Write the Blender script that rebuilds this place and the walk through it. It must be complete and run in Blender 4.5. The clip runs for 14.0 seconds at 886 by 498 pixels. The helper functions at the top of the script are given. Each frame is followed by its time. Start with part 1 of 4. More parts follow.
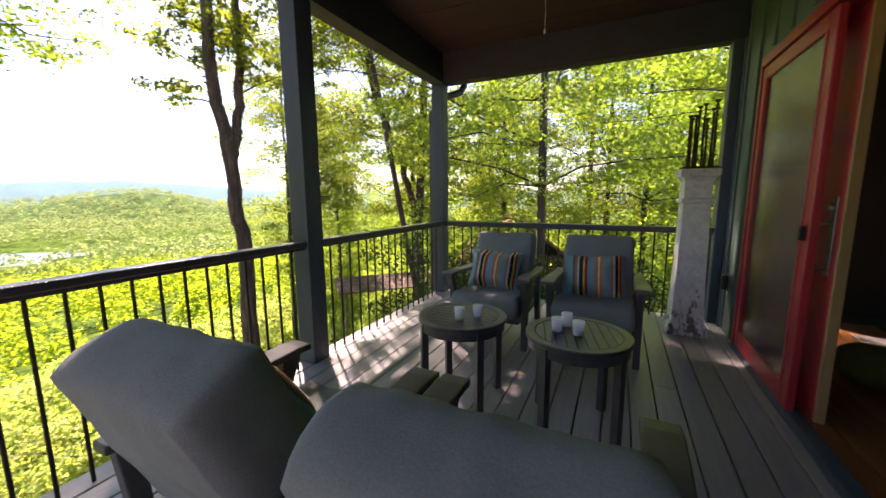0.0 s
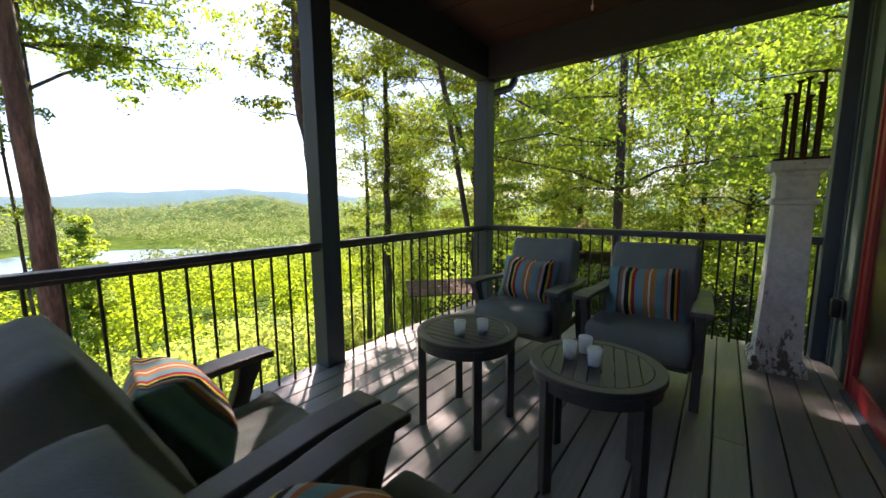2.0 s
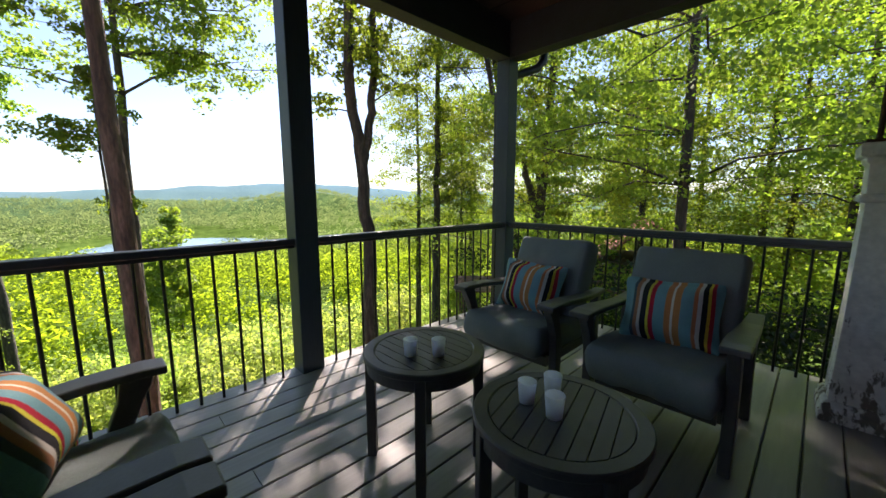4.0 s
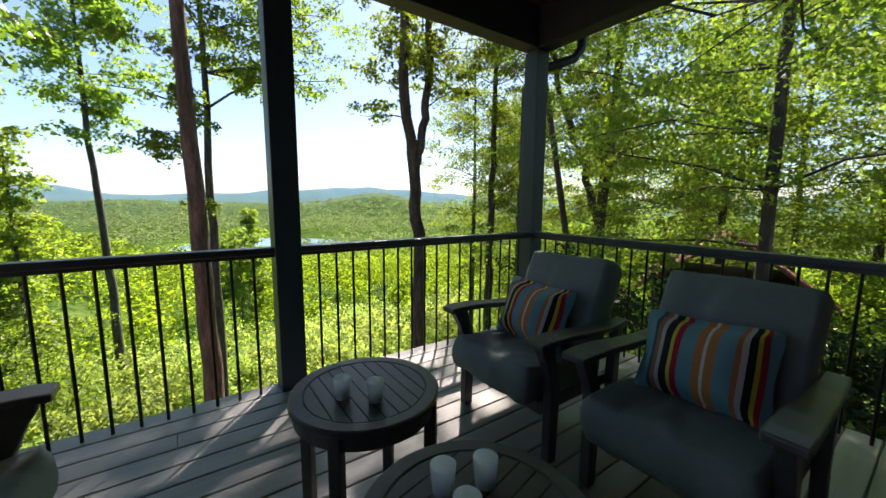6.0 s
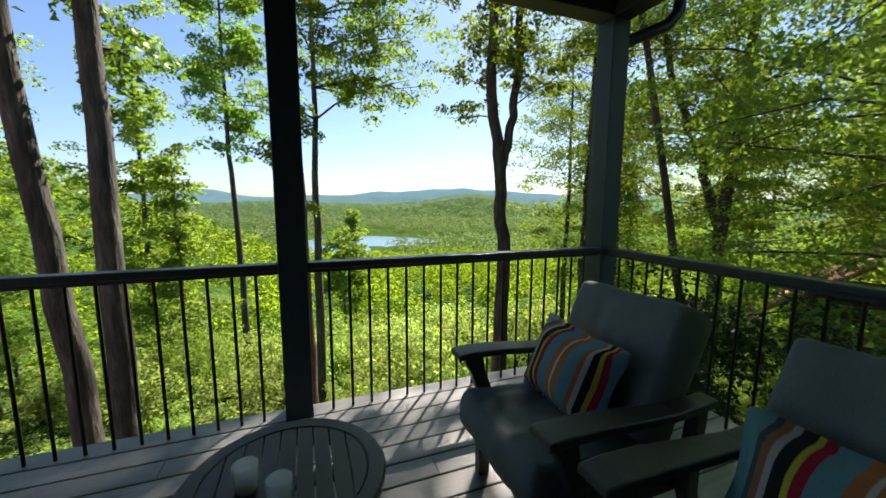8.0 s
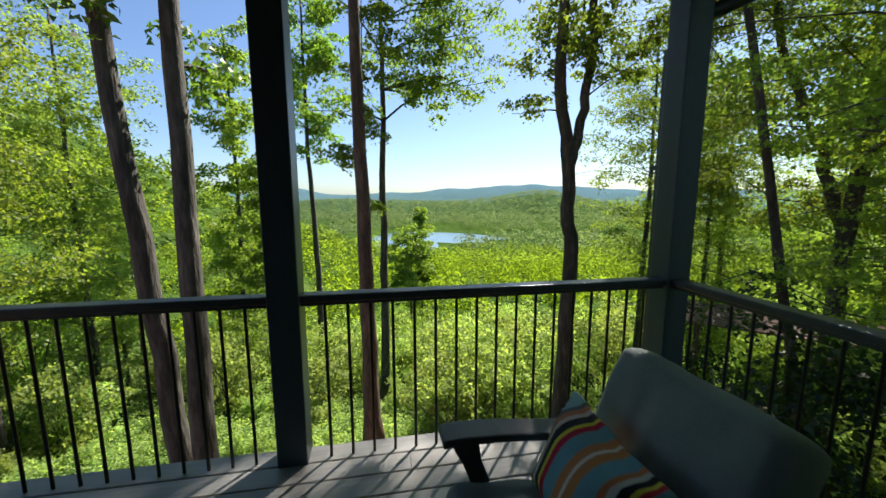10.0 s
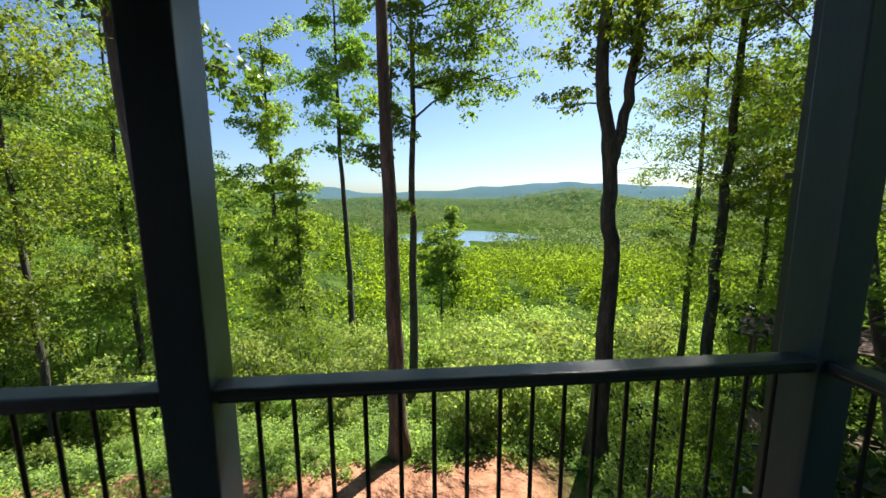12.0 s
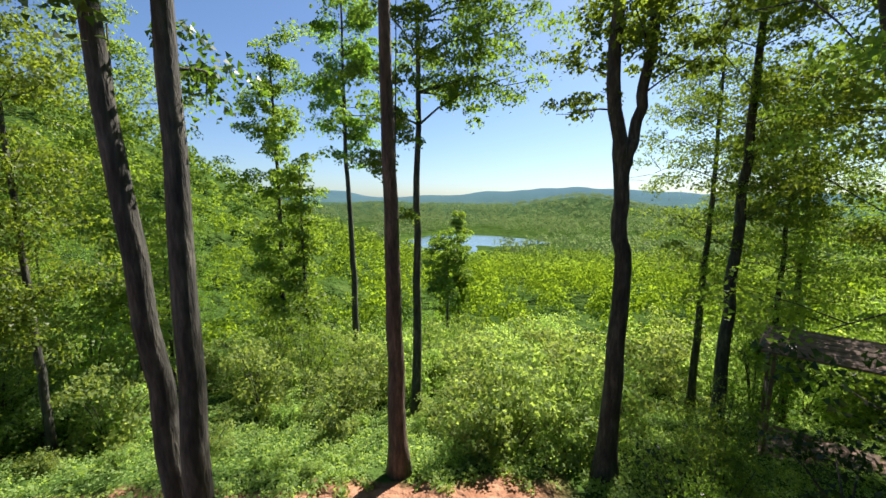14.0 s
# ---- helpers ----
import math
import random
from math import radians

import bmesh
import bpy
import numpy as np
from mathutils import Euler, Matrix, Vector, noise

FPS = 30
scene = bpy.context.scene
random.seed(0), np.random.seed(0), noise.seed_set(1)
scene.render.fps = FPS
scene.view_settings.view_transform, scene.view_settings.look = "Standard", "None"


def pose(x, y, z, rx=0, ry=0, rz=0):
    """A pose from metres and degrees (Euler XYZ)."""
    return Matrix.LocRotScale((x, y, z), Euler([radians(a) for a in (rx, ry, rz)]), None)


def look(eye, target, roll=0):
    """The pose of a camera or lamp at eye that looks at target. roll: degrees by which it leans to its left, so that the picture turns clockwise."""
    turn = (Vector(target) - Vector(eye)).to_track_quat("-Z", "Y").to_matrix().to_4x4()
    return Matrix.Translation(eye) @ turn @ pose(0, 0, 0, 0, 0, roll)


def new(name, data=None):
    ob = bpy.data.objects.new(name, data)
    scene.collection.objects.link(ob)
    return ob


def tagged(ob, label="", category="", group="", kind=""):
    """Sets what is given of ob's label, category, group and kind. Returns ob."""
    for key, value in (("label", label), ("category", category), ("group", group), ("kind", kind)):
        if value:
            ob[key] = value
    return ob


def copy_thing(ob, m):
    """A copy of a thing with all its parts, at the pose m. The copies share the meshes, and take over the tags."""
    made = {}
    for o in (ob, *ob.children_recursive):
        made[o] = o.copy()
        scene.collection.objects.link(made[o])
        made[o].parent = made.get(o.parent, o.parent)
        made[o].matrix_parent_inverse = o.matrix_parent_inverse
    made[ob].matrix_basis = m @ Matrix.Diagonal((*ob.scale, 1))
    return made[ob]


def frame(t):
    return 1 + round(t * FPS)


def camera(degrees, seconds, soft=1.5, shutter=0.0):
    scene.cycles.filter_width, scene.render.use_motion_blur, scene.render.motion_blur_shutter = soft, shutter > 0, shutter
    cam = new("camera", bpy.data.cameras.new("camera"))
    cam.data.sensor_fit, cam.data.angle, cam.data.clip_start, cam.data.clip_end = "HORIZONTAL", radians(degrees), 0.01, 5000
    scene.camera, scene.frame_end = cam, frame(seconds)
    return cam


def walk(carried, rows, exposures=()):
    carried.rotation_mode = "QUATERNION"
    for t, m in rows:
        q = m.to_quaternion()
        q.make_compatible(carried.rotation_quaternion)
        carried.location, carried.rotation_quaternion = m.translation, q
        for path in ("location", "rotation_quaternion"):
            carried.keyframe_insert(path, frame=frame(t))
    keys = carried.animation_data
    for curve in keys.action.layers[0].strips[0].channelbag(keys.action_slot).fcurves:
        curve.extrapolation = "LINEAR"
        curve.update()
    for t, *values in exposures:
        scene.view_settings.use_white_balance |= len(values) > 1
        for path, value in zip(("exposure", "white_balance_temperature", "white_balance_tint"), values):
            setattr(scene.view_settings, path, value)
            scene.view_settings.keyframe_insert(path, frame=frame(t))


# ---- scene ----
cam = camera(100.7, 14.0, shutter=0.6)
PATH = [
    (0, (0.259, -0.11, 1.258), (-0.592, 1.677, 0.97), -0.4),
    (0.5, (0.304, -0.05, 1.255), (-0.667, 1.676, 0.977), -0.1),
    (1, (0.362, 0.06, 1.26), (-0.709, 1.73, 1.004), -0.5),
    (1.5, (0.43, 0.165, 1.236), (-0.726, 1.777, 0.983), -0.35),
    (2, (0.488, 0.305, 1.215), (-0.71, 1.884, 0.961), -0.45),
    (2.5, (0.555, 0.464, 1.199), (-0.707, 1.99, 0.92), -0.3),
    (4.8, (0.63, 1.084, 1.209), (-0.865, 2.386, 0.945), -0.2),
    (5, (0.636, 1.141, 1.21), (-0.881, 2.418, 0.947), -0.3),
    (5.5, (0.651, 1.281, 1.227), (-0.924, 2.484, 0.958), -0.4),
    (6, (0.646, 1.406, 1.222), (-0.976, 2.547, 0.964), 0.4),
    (6.5, (0.589, 1.536, 1.225), (-1.08, 2.607, 0.967), 0.3),
    (7, (0.53, 1.674, 1.252), (-1.195, 2.65, 0.985), -0.2),
    (7.5, (0.492, 1.818, 1.274), (-1.309, 2.647, 1.01), -0.0),
    (8, (0.446, 1.993, 1.285), (-1.409, 2.695, 1.028), 0.2),
    (8.5, (0.411, 2.133, 1.336), (-1.477, 2.74, 1.076), 0.1),
    (9, (0.364, 2.235, 1.369), (-1.55, 2.748, 1.1), 0.0),
    (11.5, (-0.402, 2.586, 1.51), (-2.372, 2.784, 1.231), -0.2),
    (12, (-0.605, 2.637, 1.54), (-2.576, 2.815, 1.256), -0.3),
    (12.5, (-0.726, 2.714, 1.592), (-2.7, 2.878, 1.315), -0.5),
    (13, (-0.872, 2.785, 1.64), (-2.849, 2.931, 1.368), -0.5),
    (13.5, (-1.04, 2.835, 1.685), (-3.017, 2.979, 1.416), -0.2),
    (14, (-1.2, 2.88, 1.72), (-3.178, 3.018, 1.459), 0.1),
]
walk(cam, [(t, look(eye, target, roll)) for t, eye, target, roll in PATH],
     [(0.0, 3.45, 7700, 44), (1.5, 3.12, 7500, 39), (2.5, 2.92, 7300, 34), (5.0, 2.62, 7050, 26), (7.0, 2.36, 6900, 20), (9.0, 2.05, 6750, 16), (11.5, 2.0, 6600, 15), (14.0, 1.80, 6550, 16)])

# ---- world and sun ----
SUN_AZ = Vector((-0.77, 0.64, 0)).normalized()
SUN_EL = radians(48.5)
world = bpy.data.worlds.new("sky")
scene.world = world
world.use_nodes = True
wn = world.node_tree.nodes
sky = wn.new("ShaderNodeTexSky")
sky.sky_type = "NISHITA"
sky.sun_disc = False
sky.sun_elevation = SUN_EL
sky.sun_rotation = math.atan2(SUN_AZ.x, SUN_AZ.y)
sky.air_density, sky.dust_density, sky.ozone_density = 1.0, 0.7, 1.8
tone = wn.new("ShaderNodeMixRGB")
tone.blend_type, tone.inputs[0].default_value = "MULTIPLY", 1.0
tone.inputs[2].default_value = (0.80, 0.98, 1.14, 1)
world.node_tree.links.new(sky.outputs[0], tone.inputs[1])
world.node_tree.links.new(tone.outputs[0], wn["Background"].inputs[0])
wn["Background"].inputs[1].default_value = 0.037
sun = new("sun", bpy.data.lights.new("sun", "SUN"))
sun.data.energy, sun.data.angle, sun.data.color = 4.0, radians(0.6), (1.0, 0.95, 0.86)
sun_dir = SUN_AZ * math.cos(SUN_EL) + Vector((0, 0, math.sin(SUN_EL)))
sun.matrix_world = look(sun_dir * 60, (0, 0, 0))

# ---- materials ----
def material(name, stops, scale=8.0, rough=0.6, metal=0.0, bump=0.2, bump_scale=60.0, stretch=(1, 1, 1), spread=0.0,
             island=0.0, coords="Object", spec=0.5, distance=0.01, fine=0.5, wear=0.0):
    """Noise-driven paint or stuff: stops are 2 or 3 colours from worn to clean; spread varies by object, island by loose piece."""
    m = bpy.data.materials.new(name)
    m.use_nodes = True
    n, l = m.node_tree.nodes, m.node_tree.links
    b = n["Principled BSDF"]
    tc = n.new("ShaderNodeTexCoord")
    mp = n.new("ShaderNodeMapping")
    mp.inputs["Scale"].default_value = stretch
    l.new(tc.outputs[coords], mp.inputs[0])
    big = n.new("ShaderNodeTexNoise")
    big.inputs["Scale"].default_value, big.inputs["Detail"].default_value = scale, 8
    big.inputs["Roughness"].default_value = 0.6
    l.new(mp.outputs[0], big.inputs["Vector"])
    ramp = n.new("ShaderNodeValToRGB")
    ramp.color_ramp.elements[0].position, ramp.color_ramp.elements[1].position = 0.32, 0.68
    cols = [(*c, 1) for c in stops]
    ramp.color_ramp.elements[0].color, ramp.color_ramp.elements[1].color = cols[0], cols[-1]
    if len(cols) == 3:
        ramp.color_ramp.elements.new(0.5).color = cols[1]
    l.new(big.outputs[0], ramp.inputs[0])
    small = n.new("ShaderNodeTexNoise")
    small.inputs["Scale"].default_value, small.inputs["Detail"].default_value = bump_scale, 5
    l.new(mp.outputs[0], small.inputs["Vector"])
    hsv = n.new("ShaderNodeHueSaturation")
    l.new(ramp.outputs[0], hsv.inputs["Color"])
    add = n.new("ShaderNodeMath")
    add.operation = "MULTIPLY_ADD"
    l.new(small.outputs[0], add.inputs[0])
    add.inputs[1].default_value, add.inputs[2].default_value = fine, 1.0 - fine / 2
    value = add.outputs[0]
    for amount, node, socket in ((spread, "ShaderNodeObjectInfo", "Random"), (island, "ShaderNodeNewGeometry", "Random Per Island")):
        if amount:
            r = n.new(node)
            k = n.new("ShaderNodeMath")
            k.operation = "MULTIPLY_ADD"
            l.new(r.outputs[socket], k.inputs[0])
            k.inputs[1].default_value, k.inputs[2].default_value = amount, 1 - amount / 2
            mul = n.new("ShaderNodeMath")
            mul.operation = "MULTIPLY"
            l.new(value, mul.inputs[0])
            l.new(k.outputs[0], mul.inputs[1])
            value = mul.outputs[0]
    l.new(value, hsv.inputs["Value"])
    l.new(hsv.outputs[0], b.inputs["Base Color"])
    rr = n.new("ShaderNodeMapRange")
    rr.inputs["To Min"].default_value, rr.inputs["To Max"].default_value = max(0.03, rough - 0.12), min(1, rough + 0.12)
    l.new(big.outputs[0], rr.inputs["Value"])
    l.new(rr.outputs[0], b.inputs["Roughness"])
    b.inputs["Metallic"].default_value = metal
    b.inputs["Specular IOR Level"].default_value = spec
    if bump:
        bp = n.new("ShaderNodeBump")
        bp.inputs["Strength"].default_value, bp.inputs["Distance"].default_value = bump, distance
        l.new(small.outputs[0], bp.inputs["Height"])
        l.new(bp.outputs[0], b.inputs["Normal"])
    return m


def leaf_material(name, dark, light, through_light, rough=0.45, gloss=0.04, grain=0.7):
    """Leaves: diffuse with light passing through, each leaf and each tree of its own tone."""
    m = bpy.data.materials.new(name)
    m.use_nodes = True
    n, l = m.node_tree.nodes, m.node_tree.links
    n.remove(n["Principled BSDF"])
    out = n["Material Output"]
    geo, obj = n.new("ShaderNodeNewGeometry"), n.new("ShaderNodeObjectInfo")
    tc, noi = n.new("ShaderNodeTexCoord"), n.new("ShaderNodeTexNoise")
    noi.inputs["Scale"].default_value = grain
    l.new(tc.outputs["Object"], noi.inputs["Vector"])
    mix = n.new("ShaderNodeMath")
    mix.operation = "MULTIPLY_ADD"
    l.new(geo.outputs["Random Per Island"], mix.inputs[0])
    mix.inputs[1].default_value = 0.55
    half = n.new("ShaderNodeMath")
    half.operation = "MULTIPLY_ADD"
    l.new(noi.outputs[0], half.inputs[0])
    half.inputs[1].default_value, half.inputs[2].default_value = 0.7, -0.15
    l.new(half.outputs[0], mix.inputs[2])
    ramp = n.new("ShaderNodeValToRGB")
    ramp.color_ramp.elements[0].color, ramp.color_ramp.elements[1].color = (*dark, 1), (*light, 1)
    l.new(mix.outputs[0], ramp.inputs[0])
    hsv = n.new("ShaderNodeHueSaturation")
    l.new(ramp.outputs[0], hsv.inputs["Color"])
    k = n.new("ShaderNodeMath")
    k.operation = "MULTIPLY_ADD"
    l.new(obj.outputs["Random"], k.inputs[0])
    k.inputs[1].default_value, k.inputs[2].default_value = 0.5, 0.75
    l.new(k.outputs[0], hsv.inputs["Value"])
    h = n.new("ShaderNodeMath")
    h.operation = "MULTIPLY_ADD"
    l.new(obj.outputs["Random"], h.inputs[0])
    h.inputs[1].default_value, h.inputs[2].default_value = 0.03, 0.485
    l.new(h.outputs[0], hsv.inputs["Hue"])
    dif, tra, glo = n.new("ShaderNodeBsdfDiffuse"), n.new("ShaderNodeBsdfTranslucent"), n.new("ShaderNodeBsdfGlossy")
    glo.inputs["Roughness"].default_value = rough
    tint = n.new("ShaderNodeMixRGB")
    tint.blend_type, tint.inputs[0].default_value = "MULTIPLY", 1.0
    tint.inputs[2].default_value = (*through_light, 1)
    l.new(hsv.outputs[0], tint.inputs[1])
    l.new(hsv.outputs[0], dif.inputs[0])
    l.new(tint.outputs[0], tra.inputs[0])
    a, g = n.new("ShaderNodeMixShader"), n.new("ShaderNodeMixShader")
    a.inputs[0].default_value, g.inputs[0].default_value = 0.68, gloss
    l.new(dif.outputs[0], a.inputs[1])
    l.new(tra.outputs[0], a.inputs[2])
    l.new(a.outputs[0], g.inputs[1])
    l.new(glo.outputs[0], g.inputs[2])
    l.new(g.outputs[0], out.inputs[0])
    return m


PAINT = material("blue_grey_paint", [(0.022, 0.042, 0.062), (0.036, 0.064, 0.090)], 5, 0.42, bump=0.10, bump_scale=90, stretch=(1, 1, 0.15))
RAIL = material("rail_paint", [(0.026, 0.034, 0.040), (0.040, 0.050, 0.058)], 6, 0.38, bump=0.15, bump_scale=80)
IRON = material("black_baluster", [(0.012, 0.013, 0.014), (0.020, 0.021, 0.022)], 20, 0.4, metal=0.4, bump=0.1)
DECK = material("deck_stain", [(0.158, 0.160, 0.152), (0.222, 0.224, 0.213), (0.292, 0.291, 0.278)], 3.0, 0.42, bump=0.35, bump_scale=45,
                stretch=(1, 0.07, 1), spread=0.3, spec=0.8, distance=0.004)
BEAM = material("dark_beam", [(0.014, 0.025, 0.040), (0.025, 0.042, 0.064)], 4, 0.55, bump=0.3, bump_scale=40)
CEIL = material("brown_ceiling", [(0.036, 0.029, 0.025), (0.055, 0.045, 0.039)], 3, 0.6, bump=0.25, bump_scale=50)
SIDING = material("green_siding", [(0.066, 0.112, 0.098), (0.092, 0.144, 0.126)], 4, 0.5, bump=0.3, bump_scale=50, stretch=(1, 1, 0.12))
RED = material("red_paint", [(0.36, 0.020, 0.026), (0.48, 0.030, 0.036)], 6, 0.38, bump=0.2, bump_scale=60, stretch=(1, 1, 0.2))
METAL = material("bronze_aluminium", [(0.052, 0.052, 0.050), (0.080, 0.080, 0.077)], 9, 0.40, spec=0.55, bump=0.03, bump_scale=120)
CUSHION = material("charcoal_fabric", [(0.172, 0.207, 0.200), (0.225, 0.262, 0.252)], 3, 0.85, bump=0.5, bump_scale=220, spec=0.25, distance=0.002)
WORN = material("worn_white_paint", [(0.22, 0.19, 0.15), (0.50, 0.48, 0.43), (0.66, 0.65, 0.60)], 5, 0.7, bump=0.5, bump_scale=30)
RUST = material("rusty_iron", [(0.035, 0.016, 0.010), (0.085, 0.035, 0.018)], 14, 0.8, metal=0.3, bump=0.6, bump_scale=60)
FROST = leaf_material("frosted_cup", (0.80, 0.84, 0.88), (0.90, 0.92, 0.94), (1.0, 1.0, 1.0), 0.3)
WAX = material("candle_wax", [(0.80, 0.78, 0.70), (0.88, 0.86, 0.80)], 20, 0.5)
BARK = material("bark", [(0.015, 0.0145, 0.011), (0.043, 0.041, 0.032), (0.098, 0.092, 0.073)], 4, 0.9, bump=1.0, bump_scale=16,
                stretch=(1, 1, 0.22), spread=0.25, distance=0.05, fine=0.8)
BARK_RED = material("reddish_bark", [(0.030, 0.022, 0.017), (0.078, 0.054, 0.040), (0.150, 0.103, 0.076)], 4, 0.9, bump=1.0, bump_scale=16,
                    stretch=(1, 1, 0.22), distance=0.05, fine=0.8)
DIRT = material("red_clay", [(0.30, 0.13, 0.065), (0.42, 0.20, 0.105), (0.50, 0.27, 0.15)], 0.6, 0.95, bump=0.6, bump_scale=6, distance=0.05)
FOREST = material("forest_floor", [(0.022, 0.046, 0.010), (0.040, 0.075, 0.016), (0.062, 0.102, 0.024)], 0.06, 0.95, bump=1.0, bump_scale=0.35, distance=3.0, fine=0.9, spec=0.0)
LEAF = leaf_material("leaf_green", (0.074, 0.145, 0.026), (0.205, 0.340, 0.060), (1.28, 1.16, 0.50), rough=0.5, gloss=0.02)
LEAF_D = leaf_material("leaf_deep", (0.045, 0.105, 0.016), (0.125, 0.230, 0.034), (1.25, 1.2, 0.5))
BRUSH = leaf_material("brush_leaf", (0.120, 0.205, 0.052), (0.400, 0.545, 0.170), (1.22, 1.14, 0.58), rough=0.6, gloss=0.012)
LEAF_Y = leaf_material("leaf_spring", (0.100, 0.180, 0.028), (0.240, 0.370, 0.064), (1.28, 1.16, 0.48), rough=0.5, gloss=0.02)

# ---- mesh helpers ----
def part(name, bm, mat, parent=None, label="", smooth=False, bevel=0.0):
    """Links a bmesh as one mesh object, under a thing or a part."""
    me = bpy.data.meshes.new(name)
    if smooth:
        for f in bm.faces:
            f.smooth = True
    bm.to_mesh(me)
    bm.free()
    ob = new(name, me)
    for m in (mat if isinstance(mat, (list, tuple)) else [mat]):
        me.materials.append(m)
    if parent:
        ob.parent = parent
    if label:
        ob["label"] = label
    if bevel:
        b = ob.modifiers.new("bevel", "BEVEL")
        b.width, b.segments, b.limit_method = bevel, 2, "ANGLE"
    return ob


def box(x0, x1, y0, y1, z0, z1, bm=None):
    bm = bm or bmesh.new()
    m = Matrix.Translation(((x0 + x1) / 2, (y0 + y1) / 2, (z0 + z1) / 2)) @ Matrix.Diagonal((x1 - x0, y1 - y0, z1 - z0, 1))
    bmesh.ops.create_cube(bm, size=1, matrix=m)
    return bm


def prism(outline, a, b, axis="x", bm=None):
    """A closed outline of 2D points pushed from a to b along an axis."""
    bm = bm or bmesh.new()
    def at(p, h):
        return {"x": (h, p[0], p[1]), "y": (p[0], h, p[1]), "z": (p[0], p[1], h)}[axis]
    lo = [bm.verts.new(at(p, a)) for p in outline]
    hi = [bm.verts.new(at(p, b)) for p in outline]
    bm.faces.new(lo)
    bm.faces.new(hi)
    n = len(outline)
    for i in range(n):
        bm.faces.new((lo[i], lo[(i + 1) % n], hi[(i + 1) % n], hi[i]))
    bmesh.ops.recalc_face_normals(bm, faces=bm.faces)
    return bm


def lathe(profile, n=24, bm=None, at=(0, 0, 0), close=True):
    """Turns a profile of (radius, height) round the z axis."""
    bm = bm or bmesh.new()
    rings = []
    for r, z in profile:
        rings.append([bm.verts.new((at[0] + r * math.cos(2 * math.pi * i / n), at[1] + r * math.sin(2 * math.pi * i / n), at[2] + z)) for i in range(n)])
    for a, b in zip(rings, rings[1:]):
        for i in range(n):
            bm.faces.new((a[i], a[(i + 1) % n], b[(i + 1) % n], b[i]))
    if close:
        bm.faces.new(rings[0][::-1])
        bm.faces.new(rings[-1])
    bmesh.ops.recalc_face_normals(bm, faces=bm.faces)
    return bm


def tube(points, radii, n=8, bm=None):
    """A tapered round limb along a line of points."""
    bm = bm or bmesh.new()
    rings = []
    pts = [Vector(p) for p in points]
    for i, p in enumerate(pts):
        d = (pts[min(i + 1, len(pts) - 1)] - pts[max(i - 1, 0)]).normalized()
        u = d.orthogonal().normalized() if abs(d.z) < 0.9 else Vector((1, 0, 0)).cross(d).normalized()
        v = d.cross(u)
        rings.append([bm.verts.new(p + (u * math.cos(2 * math.pi * k / n) + v * math.sin(2 * math.pi * k / n)) * radii[i]) for k in range(n)])
    for a, b in zip(rings, rings[1:]):
        for k in range(n):
            bm.faces.new((a[k], a[(k + 1) % n], b[(k + 1) % n], b[k]))
    bm.faces.new(rings[0][::-1])
    bm.faces.new(rings[-1])
    return bm


def thing(name, at, label, category, group="", turn=0):
    ob = new(name)
    ob.matrix_world = pose(*at, 0, 0, turn)
    return tagged(ob, label, category, group)

# ---- ground and valley ----
DX = -1.9          # outer edge of the deck
def smooth(a, b, x):
    t = np.clip((x - a) / (b - a), 0, 1)
    return t * t * (3 - 2 * t)


def waves(x, y, wl, seed):
    r = np.random.RandomState(seed)
    z = 0
    for _ in range(5):
        a, p = r.uniform(0, math.tau), r.uniform(0, math.tau)
        k = math.tau / (wl * r.uniform(0.7, 1.5))
        z = z + np.sin((x * math.cos(a) + y * math.sin(a)) * k + p)
    return z / 5


def height(x, y):
    """Height of the ground: a terrace below the deck, a wooded slope, a valley with a lake, and hills."""
    x, y = np.asarray(x, float), np.asarray(y, float)
    d = np.hypot(np.minimum(x + 2, 0), np.maximum(y - 5, 0) * 0.6 + np.maximum(-6 - y, 0) * 0.35)
    z = -9.3 - 0.07 * np.minimum(d, 14) - 0.34 * np.clip(d - 14, 0, 56) - 0.105 * np.clip(d - 70, 0, 310)
    z = z + 0.25 * waves(x, y, 9, 3) * smooth(10, 16, d) + 1.6 * waves(x, y, 45, 4) * smooth(25, 60, d)
    r = np.hypot(x, y)
    z = z + 9 * waves(x, y, 300, 5) * smooth(150, 500, r) + 22 * smooth(900, 2200, r) * (1 + waves(x, y, 900, 6))
    z = z + smooth(45, 190, r) * 102 * np.exp(-(((x + 225) / 150) ** 2 + ((y + 225) / 150) ** 2))
    z = z + 60 * np.exp(-(((x + 1180) / 300) ** 2 + ((y - 560) / 230) ** 2))
    z = z + 46 * np.exp(-(((x + 1500) / 380) ** 2 + ((y + 150) / 700) ** 2))
    ridge = smooth(2300, 3600, r) * (1 - 0.4 * smooth(3900, 4600, r))
    z = z + ridge * (64 + 38 * waves(x, y, 1500, 8) + 16 * waves(x, y, 420, 9))
    z = z + smooth(2300, 3000, r) * (105 * np.exp(-(((x + 3300) / 420) ** 2 + ((y - 1500) / 900) ** 2)) + 70 * np.exp(-(((x + 3500) / 300) ** 2 + ((y + 700) / 260) ** 2)))
    lake = np.hypot((x + 530) / 98, (y - 24) / (50 + 8 * np.sin(x / 40)))
    z = np.where(lake < 1.5, z * smooth(0.85, 1.5, lake) + (-66.0) * (1 - smooth(0.85, 1.5, lake)), z)
    return z


